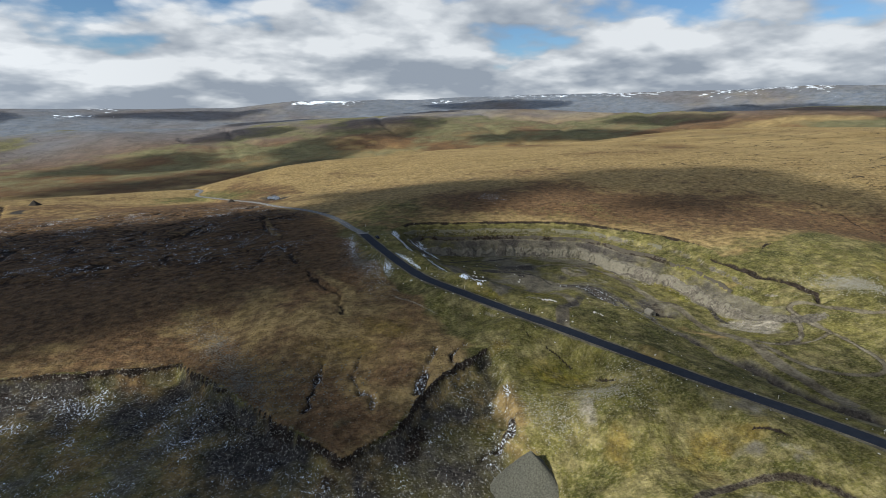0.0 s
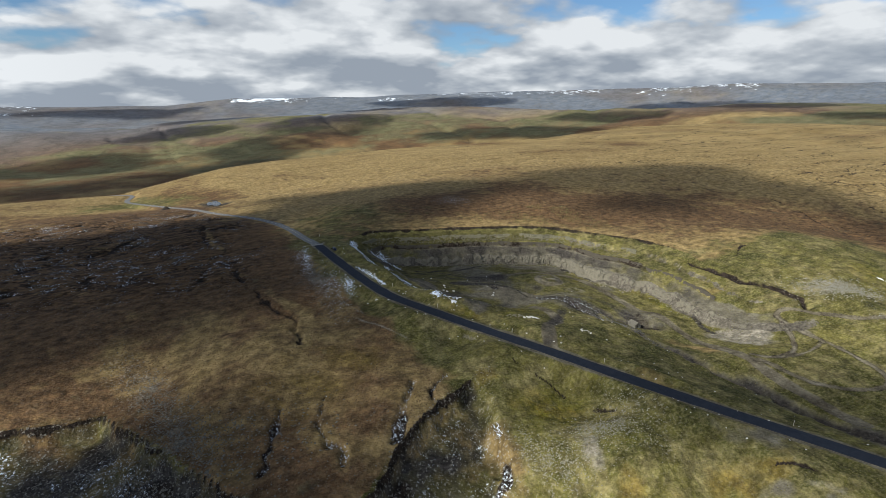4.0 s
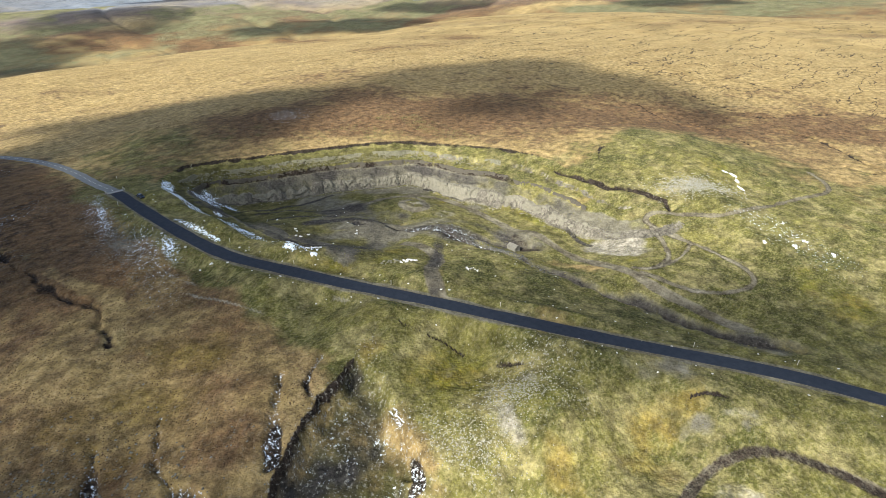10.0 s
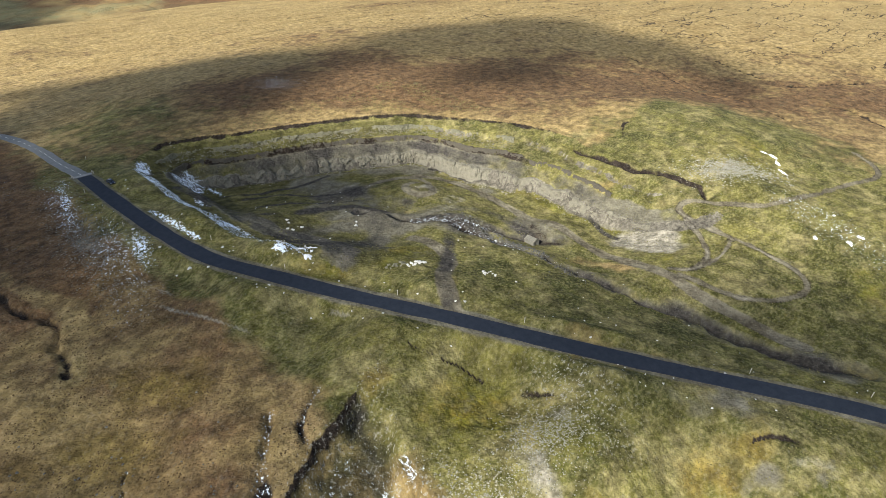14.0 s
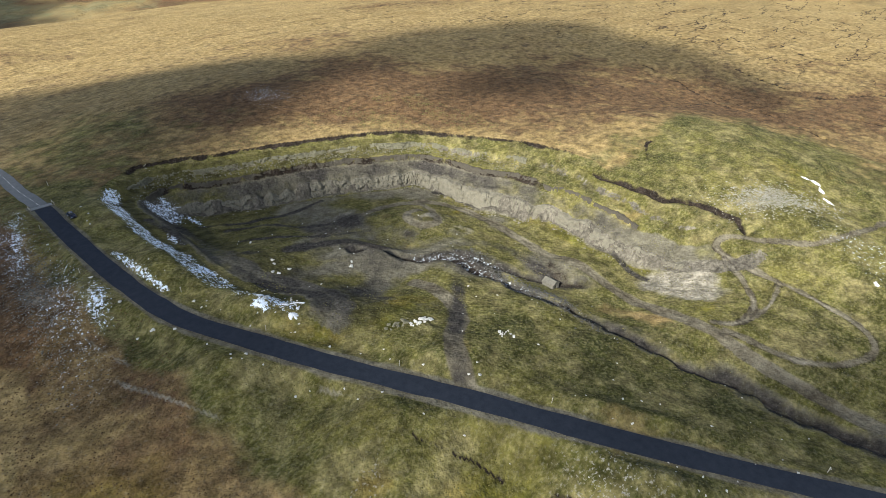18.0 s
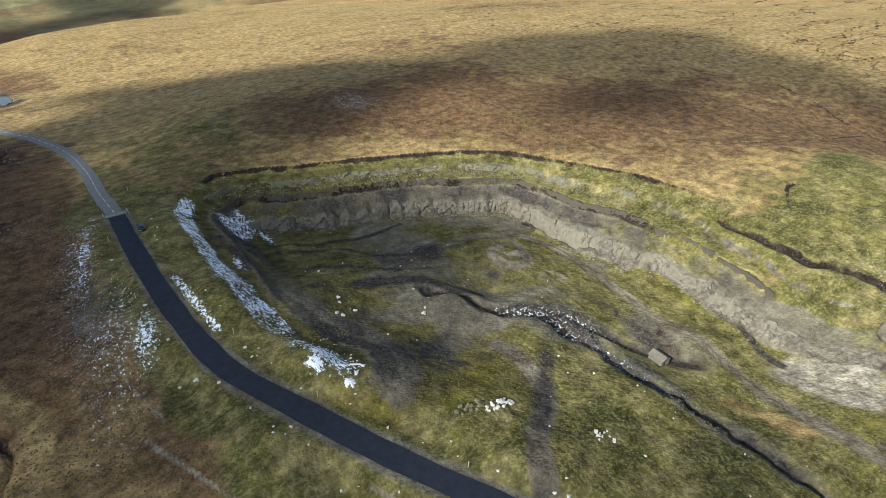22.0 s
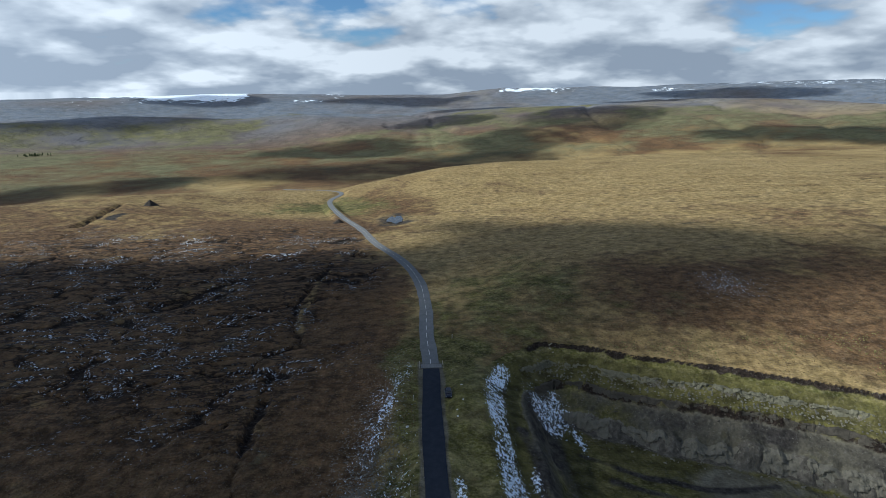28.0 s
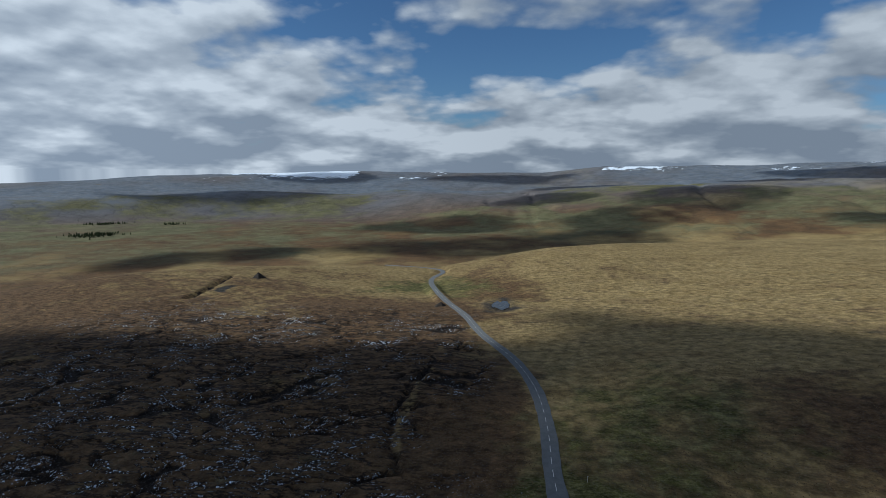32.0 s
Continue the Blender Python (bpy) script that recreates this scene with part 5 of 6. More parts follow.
def boulder(x, y, size, label):
    ob = new("boulder", BOULDERS[rng.randrange(6)])
    ob.matrix_basis = Matrix.LocRotScale((x, y, on_ground(x, y, 0.12 * size)), Euler((rng.uniform(-.2, .2), rng.uniform(-.2, .2), rng.uniform(0, 6.3))), (size, size * rng.uniform(.7, 1.1), size * rng.uniform(.6, .95)))
    tagged(ob, label, "boulder", "pale boulders")


for x, y in [(42.3, -67.7), (38.7, -74), (43.8, -74.4), (44.9, -48.5), (60.4, -83.1), (59.0, -84.6), (41.6, -69.8), (39.6, -75.6)]:
    boulder(x, y, rng.uniform(1.0, 1.6), "large pale boulder lying on the quarry floor")
for x, y in [(13.3, -81.4), (5.4, -89.1), (8.4, -99.2), (13.2, -107.6), (64.2, -143.4), (62.5, -140.2), (-1.6, -54.7), (0.0, -70.3), (9.6, -62.4), (45.5, -145.2), (47, -147), (-4, -62), (-6.4, -50), (-5, -28), (2, -85)]:
    boulder(x, y, rng.uniform(0.7, 1.3), "pale weathered boulder on the grassy verge")
line = curve(ROAD[:15], 20)
for i in range(60):
    p = line[rng.randrange(len(line) - 1)]
    side = rng.choice((-1, 1)) * rng.uniform(4.2, 9.5)
    boulder(p[0] + side * 0.87, p[1] + side * 0.4, rng.uniform(0.35, 0.8), "pale stone half sunk in the road verge")
for i in range(46):
    boulder(rng.uniform(55, 98), rng.uniform(-205, -112) , rng.uniform(0.3, 0.65), "pale stone lying in rough grass below the quarry")
for i in range(22):
    boulder(rng.uniform(32, 105), rng.uniform(-98, -40), rng.uniform(0.35, 0.75), "pale stone scattered over the quarry floor")
for i in range(34):
    boulder(24 + 8 * rng.random(), -104 + 20 * rng.random(), rng.uniform(0.3, 0.7), "pale stone among patches of snow")


def stone_pile(x, y, n, spread, label, mat, lo, hi):
    p = thing("stone_pile", pose(x, y, on_ground(x, y)), label, "stone pile")
    ms = [rock_mesh("stone", mat, 300 + i, 0.7) for i in range(5)]
    for i in range(n):
        a, r = rng.uniform(0, 6.28), spread * math.sqrt(rng.random())
        dx, dy, s = r * math.cos(a) * 1.7, r * math.sin(a) * 0.6, rng.uniform(lo, hi)
        z = on_ground(x + dx, y + dy) - on_ground(x, y) - 0.1 * s + 0.25 * max(0, 1 - r / spread)
        piece("stone", ms[rng.randrange(5)], p, Matrix.LocRotScale((dx, dy, z), Euler((rng.uniform(-.4, .4), rng.uniform(-.4, .4), rng.uniform(0, 6))), (s, s, s * 0.8)))


stone_pile(50.8, -124.6, 46, 2.2, "pile of pale quarried stones on mossy grass", M_WHITE, 0.4, 1.0)
stone_pile(45.2, -122.4, 30, 2.4, "low row of pale stones on mossy grass", M_LIME, 0.4, 1.1)
stone_pile(63.2, -141.6, 12, 1.6, "few pale stones on grass near the track", M_WHITE, 0.4, 0.8)


# ---- rock in the quarry walls ----
def rim_points(step, lo, hi):
    """Places along the rim with the way inward; lo and hi count the rim's corners."""
    out = []
    for i in range(lo, hi):
        a, b = Vector(RIM[i]), Vector(RIM[i + 1])
        d = (b - a)
        n = max(1, round(d.length / step))
        inward = Vector((d.y, -d.x)).normalized()
        for k in range(n):
            out.append((a + d * (k / n), inward, i + k / n))
    return out


def evenly(line, step):
    s = np.r_[0, np.cumsum(np.linalg.norm(np.diff(line, axis=0), axis=1))]
    t = np.arange(0, s[-1], step)
    return np.stack([np.interp(t, s, line[:, 0]), np.interp(t, s, line[:, 1])], -1), t


def grid_at(a, x, y):
    """A field of the ground's grid, read between its lines."""
    i, j = np.clip(np.searchsorted(GX, x) - 1, 0, len(GX) - 2), np.clip(np.searchsorted(GY, y) - 1, 0, len(GY) - 2)
    u, v = (x - GX[i]) / (GX[i + 1] - GX[i]), (y - GY[j]) / (GY[j + 1] - GY[j])
    return (a[j, i] * (1 - u) + a[j, i + 1] * u) * (1 - v) + (a[j + 1, i] * (1 - u) + a[j + 1, i + 1] * u) * v


def soften(v, n):
    k = np.ones(n) / n
    return np.convolve(np.pad(v, n // 2, mode="edge"), k, "valid")[:len(v)]


def rock_face(name, label, material, seed, lo, hi, d_top, d_low, width, depth, rows, lift, proud, wander, blocks=0):
    """A jointed face along one band of the wall: upright joints, ledges and recesses; where it draws back the slope covers it."""
    line, s = evenly(curve(RIM[lo:hi + 1], 8), 0.34)
    t = np.gradient(line, axis=0)
    t = np.stack([soften(t[:, 0], 41), soften(t[:, 1], 41)], -1)
    t /= np.linalg.norm(t, axis=1)[:, None]
    inward = np.stack([t[:, 1], -t[:, 0]], -1)
    far = np.arange(0.3, 48, 0.3)
    px, py = line[:, :1] + inward[:, :1] * far, line[:, 1:] + inward[:, 1:] * far
    dist = grid_at(np.where(K["d_rim"] > 900, 0, K["d_rim"]), px, py)

    def reach(d):
        return soften(far[np.argmax(dist > d, axis=1)], 9)

    k0, k1 = reach(d_top), reach(d_low)
    z0 = soften(grid_at(GZ, line[:, 0] + inward[:, 0] * k0, line[:, 1] + inward[:, 1] * k0), 5)
    z1 = soften(grid_at(GZ, line[:, 0] + inward[:, 0] * k1, line[:, 1] + inward[:, 1] * k1), 5) - 0.5
    joint = np.floor(s / width + 0.9 * fbm(s, s * 0 + seed, width * 3, 2, seed)).astype(np.int64)
    run = fbm(s, s * 0 + seed, 13.0, 3, seed + 3)
    vs = [np.column_stack([line + inward * (k0 - 0.8)[:, None], z0 - 0.25])]
    top = z0 - 0.12 * (z0 - z1) + lift * (lattice(joint, joint * 0 + 11, seed) - 0.5) + 0.35 * fbm(s, s * 0, 3.5, 2, seed + 5)
    for r in range(rows + 1):
        v = r / rows
        bed = np.floor(v * 4.0 + 1.4 * lattice(joint, joint * 0 + 5, seed)).astype(np.int64)
        step = lattice(joint, bed, seed + 7) - 0.5
        out = depth * (0.45 * step + wander * run + 0.30 * fbm(s, s * 0 + v * 7, 1.3, 3, seed + 9))
        k = k1 - (1 - v) * 0.42 * (k1 - k0) - 0.25 * (k1 - k0) + proud + out
        z = top + (z1 - top) * v + 0.12 * fbm(s * 2, s * 0 + v * 9, 1.1, 2, seed + 4)
        vs.append(np.column_stack([line + inward * k[:, None], z]))
    rows = rows + 1
    n = len(s)
    ok = (z0 - z1 > 0.8) & (z0 - z1 < 11) & (run > -0.85) & (np.abs(np.gradient(k1)) < 0.6) & (np.abs(np.gradient(k0)) < 0.6)
    fs = [(r * n + i, (r + 1) * n + i, (r + 1) * n + i + 1, r * n + i + 1) for r in range(rows) for i in range(n - 1) if ok[i] and ok[i + 1]]
    me = bpy.data.meshes.new(name)
    me.from_pydata(np.concatenate(vs).tolist(), [], fs)
    me.update()
    me.materials.append(material)
    home = tagged(new(name, me), label, "rock face")
    r = random.Random(seed)
    ms = [rock_mesh("rock_block", material, seed + i, 0.8, 12, 0.6) for i in range(6)]
    for b in range(blocks):
        i = r.randrange(n)
        k = k1[i] + r.uniform(-0.8, 2.6)
        x, y, w = float(line[i, 0] + inward[i, 0] * k), float(line[i, 1] + inward[i, 1] * k), r.uniform(0.35, 1.0)
        piece("rock_block", ms[r.randrange(6)], home, Matrix.LocRotScale((x, y, ground_z(x, y) - 0.15 * w), Euler((r.uniform(-.3, .3), r.uniform(-.3, .3), r.uniform(0, 6.3))), (w, w * r.uniform(0.6, 1.0), w * r.uniform(0.5, 0.9))))


rock_face("limestone_outcrop", "broken tier of weathered limestone under the quarry rim", M_LIME, 500, 8, 18, 4.7, 6.9, 0.8, 0.95, 8, 0.6, 0.0, 0.7, 160)
rock_face("shale_ledge", "dark jointed ledge of rock along the upper quarry wall", M_SHALE, 520, 8, 22, 10.3, 12.2, 1.2, 0.6, 6, 0.4, 0.0, 0.6, 40)
rock_face("quarry_face", "jointed rock buttresses along the lower quarry face", M_FACE, 540, 9, 23, 16.6, 21.2, 1.7, 1.7, 14, 0.9, 0.1, 0.55, 200)


# ---- scattered small stones, too many to count ----
def scatter_rocks(name, label, material, n, place, size, seed):
    r = random.Random(seed)
    base = [np.array([v.co[:] for v in m.vertices]) for m in BOULDERS]
    faces = [[tuple(p.vertices) for p in m.polygons] for m in BOULDERS]
    vs, fs, c = [], [], 0
    while n > 0:
        q = place(r)
        n -= 1
        if q is None:
            continue
        k, s, a = r.randrange(6), r.uniform(*size), r.uniform(0, 6.28)
        ca, sa = math.cos(a) * s, math.sin(a) * s
        b = base[k]
        z = on_ground(q[0], q[1], 0.12 * s)
        vs.append(np.column_stack([b[:, 0] * ca - b[:, 1] * sa + q[0], b[:, 0] * sa + b[:, 1] * ca + q[1], b[:, 2] * s * 0.8 + z]))
        fs += [tuple(i + c for i in f) for f in faces[k]]
        c += len(b)
    me = bpy.data.meshes.new(name)
    me.from_pydata(np.concatenate(vs).tolist(), [], fs)
    me.update()
    me.materials.append(material)
    tagged(new(name, me), label, "stones", kind="stuff")


def around(cx, cy, rx, ry, rz=0):
    c, s = math.cos(radians(rz)), math.sin(radians(rz))

    def f(r):
        u, v = r.gauss(0, 0.5) * rx, r.gauss(0, 0.5) * ry
        return cx + u * c - v * s, cy + u * s + v * c
    return f


def along_rim(lo, hi, d0, d1):
    pts = rim_points(1.0, lo, hi)

    def f(r):
        p, w, s = pts[r.randrange(len(pts))]
        k = float(widen(np.array(s)))
        q = p + w * r.uniform(d0, d1) * k
        return q.x, q.y
    return f


scatter_rocks("scree", "loose grey scree on the quarry slopes", M_SCREE, 1500, along_rim(8, 23, 12, 26), (0.1, 0.34), 1)
scatter_rocks("scree", "broken limestone rubble below the rim", M_SCREE, 700, along_rim(9, 18, 6, 10.5), (0.2, 0.8), 2)
scatter_rocks("rubble", "pale rubble spread on the grassy mound", M_PALE, 1500, around(184, -166, 19, 10, -48), (0.25, 0.75), 3)
scatter_rocks("rubble", "pale rubble lying in rough grass", M_PALE, 1300, around(31, -184, 11, 9), (0.15, 0.42), 4)
scatter_rocks("rubble", "pale rubble down the gully side", M_PALE, 700, around(14, -184, 6, 13, 20), (0.15, 0.45), 5)
scatter_rocks("rubble", "stones on the worn ground west of the road", M_SCREE, 1500, around(-13, -48, 7, 34, -6), (0.2, 0.5), 6)
scatter_rocks("rubble", "dark rubble along the quarry beck", M_BECK, 1200, around(92, -128, 5, 26, -6), (0.25, 0.7), 7)
scatter_rocks("rubble", "rubble in the hollow below the peat bank", M_SCREE, 2200, around(-80, -140, 46, 22, -10), (0.25, 0.7), 8)
scatter_rocks("rubble", "grey rubble fan above the peat bank", M_SCREE, 1600, around(-78, -116, 7, 40, 17), (0.2, 0.6), 10)
scatter_rocks("rubble", "stones over the quarry floor", M_SCREE, 500, around(80, -72, 40, 30, -20), (0.15, 0.4), 9)


# ---- grass tussocks ----
def tussocks(name, label, material, n, zone, ok, size, seed):
    r = np.random.RandomState(seed)
    x, y = r.uniform(zone[0], zone[1], n), r.uniform(zone[2], zone[3], n)
    i, j = np.clip(np.searchsorted(GX, x) - 1, 0, len(GX) - 2), np.clip(np.searchsorted(GY, y) - 1, 0, len(GY) - 2)
    u, v = (x - GX[i]) / (GX[i + 1] - GX[i]), (y - GY[j]) / (GY[j + 1] - GY[j])
    z = (GZ[j, i] * (1 - u) + GZ[j, i + 1] * u) * (1 - v) + (GZ[j + 1, i] * (1 - u) + GZ[j + 1, i + 1] * u) * v
    keep = ok(x, y, i, j)
    x, y, z = x[keep], y[keep], z[keep]
    m = len(x)
    s, a = r.uniform(*size, m), r.uniform(0, 6.28, m)
    vs = np.zeros((m, 7, 3))
    for k in range(6):
        b = a + k * math.pi / 3
        out = s * r.uniform(0.45, 0.65, m)
        vs[:, k] = np.stack([x + out * np.cos(b), y + out * np.sin(b), z + s * r.uniform(-0.1, 0.18, m)], -1)
    vs[:, 6] = np.stack([x + 0.2 * s * np.cos(a), y + 0.2 * s * np.sin(a), z + s * r.uniform(0.5, 0.75, m)], -1)
    t = np.array([(k, (k + 1) % 6, 6) for k in range(6)])
    f = (np.arange(m)[:, None, None] * 7 + t[None]).reshape(-1, 3).astype(np.int32)
    me = bpy.data.meshes.new(name)
    me.vertices.add(m * 7)
    me.vertices.foreach_set("co", vs.astype(np.float32).ravel())
    me.loops.add(f.size)
    me.loops.foreach_set("vertex_index", f.ravel())
    me.polygons.add(len(f))
    me.polygons.foreach_set("loop_start", np.arange(0, f.size, 3, dtype=np.int32))
    me.update()
    me.materials.append(material)
    tagged(new(name, me), label, "grass", kind="stuff")


def tuft_material(name, a, b, c):
    m = Mat(name)
    k = m.island()
    col = m.mix(k, a, b)
    col = m.mix(m.math("MULTIPLY", m.noise(0.06, 4, 0.6), 0.7), col, c)
    return m.done(col, 0.95, None, spec=0.1)


M_TUFT = tuft_material("tussock grass", (0.075, 0.072, 0.024), (0.190, 0.168, 0.070), (0.12, 0.110, 0.040))
M_LING = tuft_material("heather tufts", (0.046, 0.030, 0.016), (0.17, 0.115, 0.054), (0.11, 0.073, 0.034))


def off_road(x, y, i, j):
    return (K["road"][j, i] > 4.0) & (K["track"][j, i] < 0.3) & (K["peat"][j, i] < 0.2) & (np.abs(K["edge"][j, i]) > 1.8)


def ragged(x, y, zone, w=22.0):
    """Thins out towards the edges of a zone."""
    e = np.minimum(np.minimum(x - zone[0], zone[1] - x), np.minimum(y - zone[2], zone[3] - y))
    return vnoise(x * 3.1, y * 3.1, 9) < smooth(0, w, e + 8 * fbm(x, y, 20, 2, 77))


Z1, Z2, Z3, Z4 = (-8, 250, -245, -92), (4, 172, -92, 14), (-105, 6, -165, 80), (10, 250, -60, 120)
tussocks("tussocks", "pale tussocks of rough grass on the verge and apron", M_TUFT, 26000, Z1, lambda x, y, i, j: off_road(x, y, i, j) & ragged(x, y, Z1) & (vnoise(x / 9, y / 9, 5) > 0.3) & (K["creek"][j, i] > 3), (0.12, 0.36), 11)
tussocks("tussocks", "clumps of yellow-green grass round the quarry", M_TUFT, 15000, Z2, lambda x, y, i, j: off_road(x, y, i, j) & ((K["quarry"][j, i] < 0.1) | (x < 40)) & (vnoise(x / 8, y / 8, 6) > 0.4) & (GZ[j, i] > -9) & ((x > 40) | (y < -70) | (K["quarry"][j, i] < 0.1)), (0.2, 0.55), 12)
tussocks("heather", "dark brown heather and dead grass on the moor", M_LING, 34000, Z3, lambda x, y, i, j: off_road(x, y, i, j) & ragged(x, y, Z3) & (vnoise(x / 7, y / 7, 7) > 0.25) & (K["hag"][j, i] < 0.3), (0.16, 0.42), 13)
tussocks("heather", "brown tufted grass above the quarry rim", M_LING, 16000, Z4, lambda x, y, i, j: off_road(x, y, i, j) & (K["quarry"][j, i] < 0.05) & ragged(x, y, Z4) & (vnoise(x / 10, y / 10, 8) > 0.35) & (K["road"][j, i] > 5), (0.16, 0.42), 14)


# ---- dark conifer plantations far out in the dale ----
def plantation(az, r0, across, deep, seed, n):
    r = random.Random(seed)
    bm = bmesh.new()
    for i in range(n):
        u, v = r.gauss(0, 0.5), r.gauss(0, 0.5)
        a = radians(az)
        px = r0 * math.sin(a) + u * across * math.cos(a) + v * deep * math.sin(a)
        py = -150 + r0 * math.cos(a) - u * across * math.sin(a) + v * deep * math.cos(a)
        z, tall = ground_z(px, py), r.uniform(6, 11)
        for k in range(3):
            base, w = z + tall * (0.08 + 0.26 * k), tall * (0.24 - 0.06 * k) * r.uniform(0.8, 1.2)
            ring = [bm.verts.new((px + w * r.uniform(0.75, 1.2) * math.cos(j * 1.047), py + w * r.uniform(0.75, 1.2) * math.sin(j * 1.047), base + r.uniform(-0.5, 0.5))) for j in range(6)]
            tip = bm.verts.new((px, py, min(z + tall, base + tall * 0.45)))
            for j in range(6):
                bm.faces.new((ring[j - 1], ring[j], tip))
    me = bpy.data.meshes.new("conifer_wood")
    bm.to_mesh(me)
    bm.free()
    me.materials.append(M_FIR)
    tagged(new("conifer_wood", me), "dark conifer plantation on the floor of the dale", "wood", kind="stuff")


M_FIR = tuft_material("conifer foliage", (0.018, 0.028, 0.012), (0.040, 0.052, 0.020), (0.030, 0.040, 0.016))
plantation(-43.2, 2030, 70, 60, 61, 170)
plantation(-42.5, 2420, 70, 30, 62, 80)
plantation(-37, 2300, 40, 26, 63, 36)


# ---- broken cumulus, unseen, added out of view to cast shadows on the land ----
def cloud_material(name, veil):
    """White cloud that thins out to its edges; veil is how much light it lets through."""
    m = Mat(name)
    n = m.noise(0.006, 5, 0.6, None, 0.35, 0.65)
    c = m.mix(n, (0.80, 0.80, 0.82), (0.92, 0.92, 0.92))
    m.done(c, 1.0, None, spec=0.0)
    clear = m.t.nodes.new("ShaderNodeBsdfTransparent")
    mix = m.t.nodes.new("ShaderNodeMixShader")
    thin = m.math("ADD", m.attr("thin"), m.math("MULTIPLY", m.math("SUBTRACT", n, 0.5), 0.35))
    m.put(m.math("MAXIMUM", m.fit(thin, 0.1, 0.95), veil), mix.inputs[0])
    m.t.links.new(m.b.outputs[0], mix.inputs[1]), m.t.links.new(clear.outputs[0], mix.inputs[2])
    m.t.links.new(mix.outputs[0], m.t.nodes["Material Output"].inputs[0])
    return m.m


M_CLOUD, M_HALF, M_THIN, M_VEIL = cloud_material("cumulus", 0.15), cloud_material("light cumulus", 0.26), cloud_material("thin cumulus", 0.46), cloud_material("faint shading cloud", 0.66)
CLOUD_Z = 1700.0


def oval(cx, cy, rx, ry, rz=0.0):
    c, s = math.cos(radians(rz)), math.sin(radians(rz))
    return [(cx + rx * math.cos(a) * c - ry * math.sin(a) * s, cy + rx * math.cos(a) * s + ry * math.sin(a) * c) for a in np.linspace(0, 2 * math.pi, 28, endpoint=False)]


def cumulus(outline, ground_level, soft, seed, material):
    """A flat-based cloud with a heaped top, whose shadow falls within the outline on the ground; thin within soft of its edge."""
    k = (CLOUD_Z - ground_level) / SUN_DIR.z
    p = np.array(outline, float)
    ring = p[:-1].tolist() if np.allclose(p[0], p[-1]) else p.tolist()
    size = max(np.ptp(p[:, 0]), np.ptp(p[:, 1]))
    step = max(5.0, size / 90)
    xs, ys = np.arange(p[:, 0].min() - soft, p[:, 0].max() + soft, step), np.arange(p[:, 1].min() - soft, p[:, 1].max() + soft, step)
    x, y = np.meshgrid(xs, ys)
    d, _ = to_line(x, y, ring + ring[:1])
    d = np.where(inside(x, y, ring), d, -d) + 0.55 * soft * fbm(x, y, soft * 2.2, 4, seed) + 0.25 * soft
    top = CLOUD_Z + np.clip(d, 0, 0.3 * size) * 0.5 * (1 + 0.5 * fbm(x, y, size * 0.2, 3, seed + 1)) + 1.0
    low = np.full(x.shape, CLOUD_Z) - 0.04 * np.clip(d, 0, 100)
    px, py = x + SUN_DIR.x * k, y + SUN_DIR.y * k
    n, m = len(xs), x.size
    cell = np.argwhere((d[:-1, :-1] > 0) | (d[1:, :-1] > 0) | (d[:-1, 1:] > 0) | (d[1:, 1:] > 0))
    i = cell[:, 0] * n + cell[:, 1]
    quads = np.stack([i, i + 1, i + n + 1, i + n], -1)
    me = bpy.data.meshes.new("shade_cloud")
    me.from_pydata(np.concatenate([np.stack([px, py, top], -1).reshape(-1, 3), np.stack([px, py, low], -1).reshape(-1, 3)]).tolist(), [], np.concatenate([quads, quads[:, ::-1] + m]).tolist())
    me.update()
    for f in me.polygons:
        f.use_smooth = True
    thin = np.tile(1 - smooth(0, soft, d).reshape(-1), 2)
    me.attributes.new("thin", "FLOAT", "POINT").data.foreach_set("value", thin.astype(np.float32))
    me.materials.append(material)
    tagged(new("shade_cloud", me), "unseen white cumulus cloud added out of view to shade part of the moor", "cloud", "broken cumulus over the moor", "structure")


def cumulus_far(az, r, across, deep, seed, z=-40):
    # Clouds beyond 1700 m let more light through, so shadows look haze-softened.
    cumulus(oval(r * math.sin(radians(az)), -150 + r * math.cos(radians(az)), across, deep, -az), z, 0.8 * min(across, deep), seed, M_HALF if r < 1700 else M_THIN)


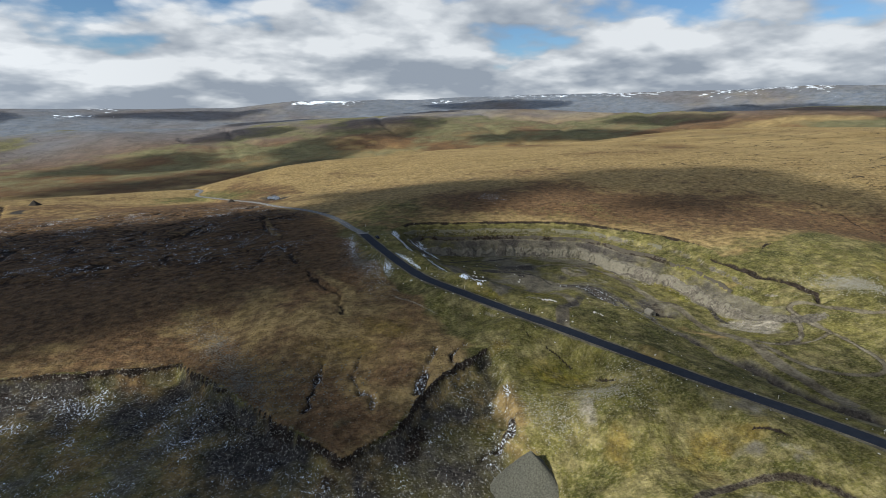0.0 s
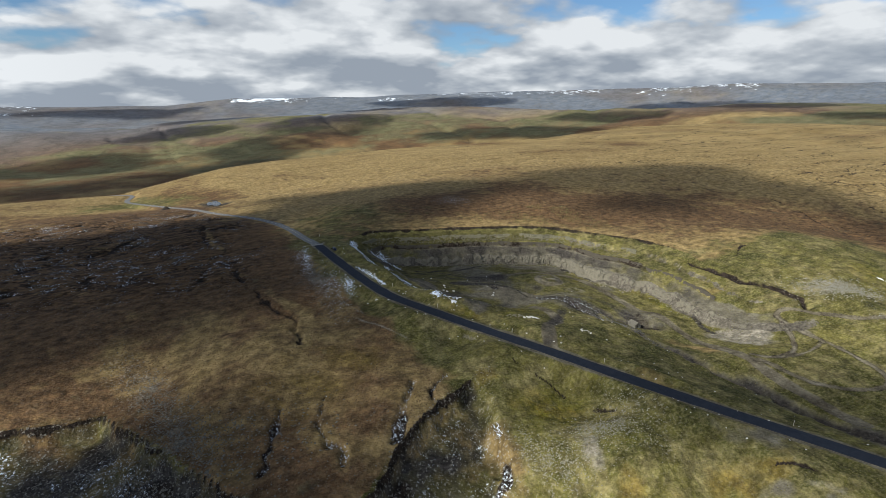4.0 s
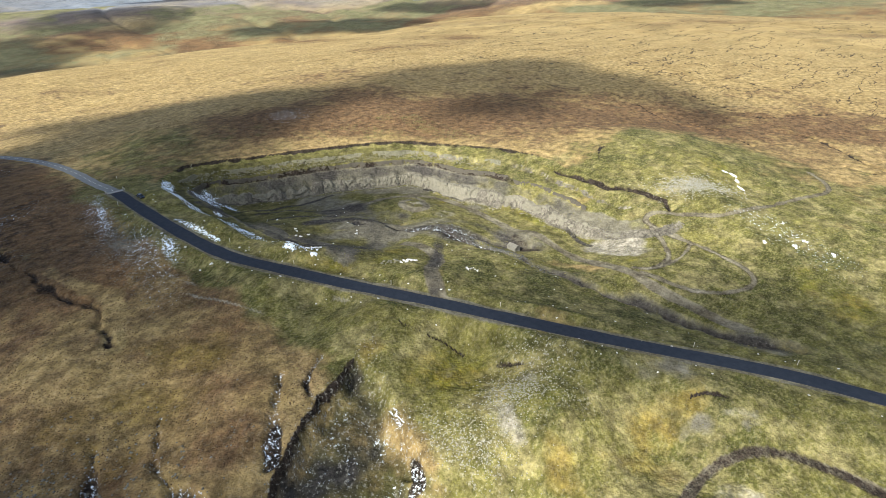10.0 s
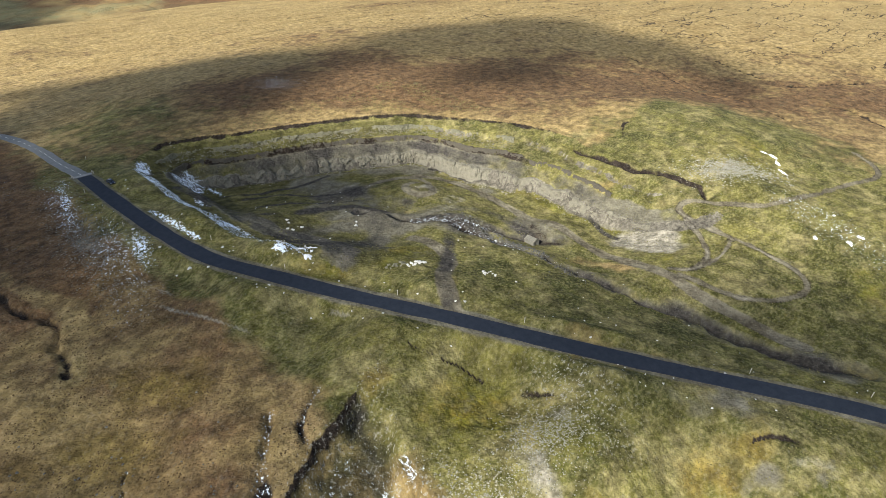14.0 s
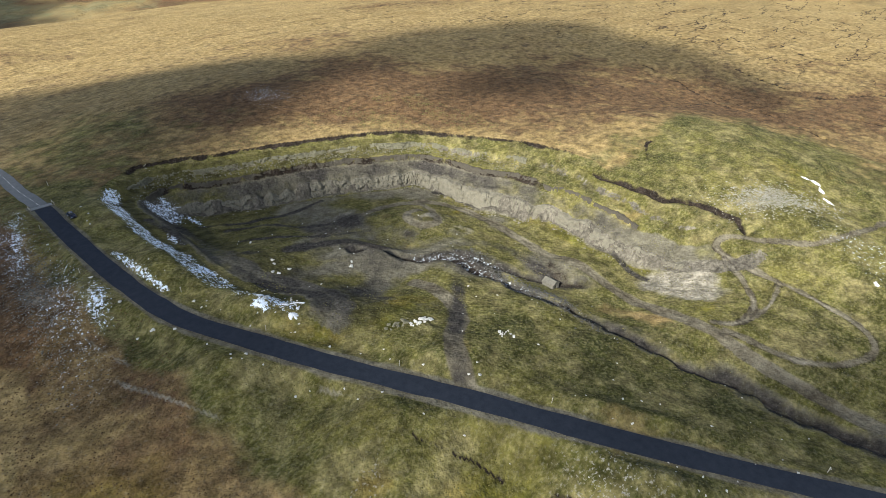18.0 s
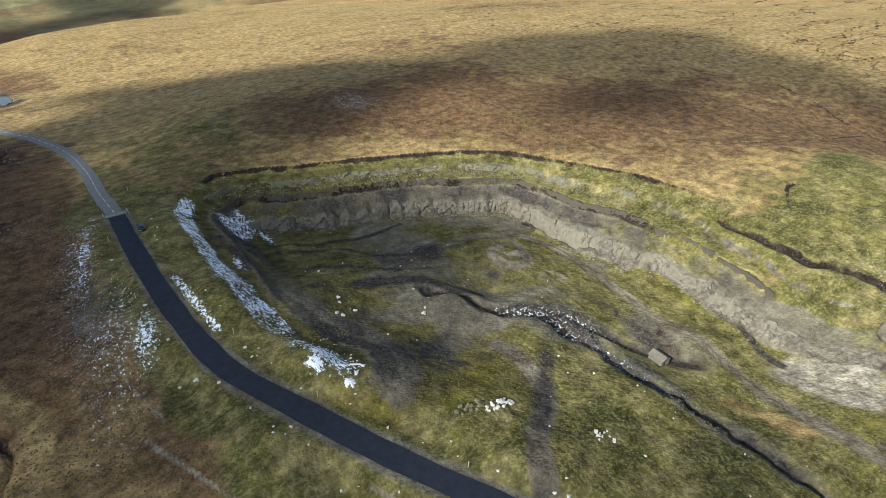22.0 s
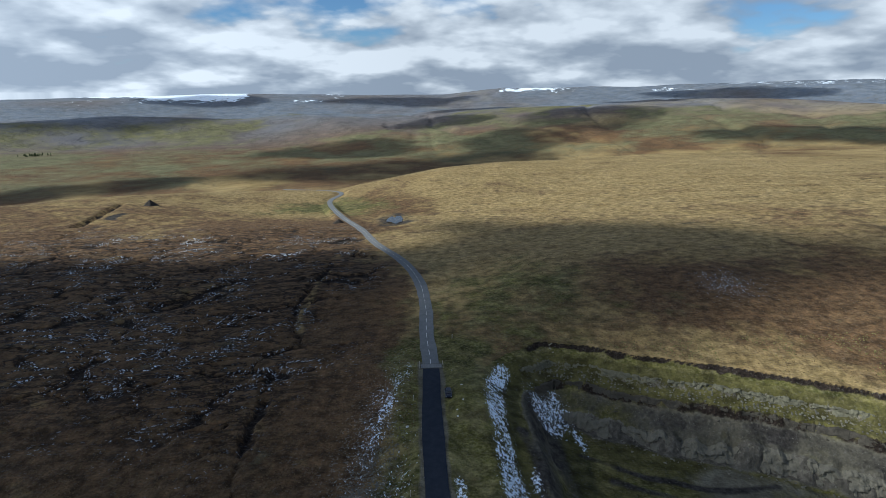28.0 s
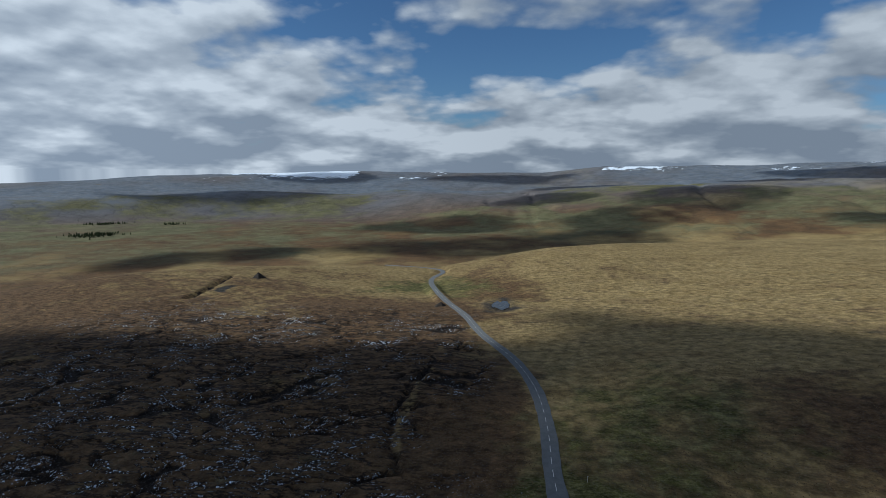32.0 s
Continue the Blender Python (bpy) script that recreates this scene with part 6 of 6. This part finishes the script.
WEST_SHADE = [(-330, 130), (-127, 126), (-70, 132), (-22, 142), (-4, 110), (-7, 46), (-12, -18), (-28, -58), (-66, -60), (-114, -68), (-200, -90), (-330, -90)]
HILL_SHADE = [(-24, 205), (10, 196), (60, 178), (125, 150), (175, 130), (205, 118), (175, 85), (152, 58), (120, 36), (98, 18), (84, 4), (66, 8), (44, 18), (26, 12), (16, 0), (4, -20), (-4, 20), (-6, 90), (-14, 150)]
EAST_SHADE = [(205, 150), (295, 162), (380, 104), (424, 40), (396, -48), (346, -125), (306, -152), (286, -140), (312, -88), (306, -35), (248, -6), (202, 26), (176, 62)]
APRON_SHADE = [(112, -168), (90, -178), (68, -196), (52, -226), (64, -270), (140, -268), (152, -228), (128, -196)]
PIT_SHADE = [(16, 4), (40, 12), (76, 4), (100, -14), (110, -44), (104, -76), (88, -88), (70, -84), (44, -66), (24, -72), (10, -70), (4, -40)]
# Oval clouds are unseen and added to dim ground that came out bright.
for i, (outline, level, soft, material) in enumerate([(WEST_SHADE, -5, 46, M_CLOUD), (HILL_SHADE, 3, 50, M_HALF), (EAST_SHADE, 4, 64, M_THIN), (APRON_SHADE, -15, 30, M_THIN), (PIT_SHADE, -10, 40, M_HALF), (oval(-6, -84, 26, 44, 12), -6, 30, M_THIN), (oval(-40, -72, 34, 40, 0), -6, 34, M_VEIL), (oval(196, -8, 58, 30, -20), 3, 40, M_THIN), (oval(44, -92, 32, 20, -20), -9, 24, M_VEIL), (oval(46, -162, 46, 28, -58), -12, 34, M_VEIL), (oval(62, -186, 40, 22, -58), -15, 26, M_VEIL), (oval(-12, -168, 26, 17, 24), -20, 14, M_HALF), (oval(-42, -128, 46, 40, 0), -13, 36, M_VEIL), (oval(-126, -160, 100, 64, 4), -22, 36, M_CLOUD)]):
    cumulus(outline, level, soft, 3 + i, material)
for i, a in enumerate([(-13, 1450, 520, 300), (-38, 1500, 260, 150), (-15, 1960, 250, 190), (6, 1900, 190, 270), (16, 2350, 300, 300), (34, 1900, 380, 170), (-32, 3000, 560, 300), (5, 3050, 330, 170), (24, 3000, 330, 140),
                       (47, 2300, 260, 120), (60, 2600, 320, 150), (22, 1080, 170, 40), (55, 3600, 460, 180), (70, 2200, 260, 120), (-4, 3900, 620, 240), (30, 3900, 560, 220), (-22, 3950, 420, 240), (-1, 2450, 240, 150)]):
    cumulus_far(*a, 20 + i)
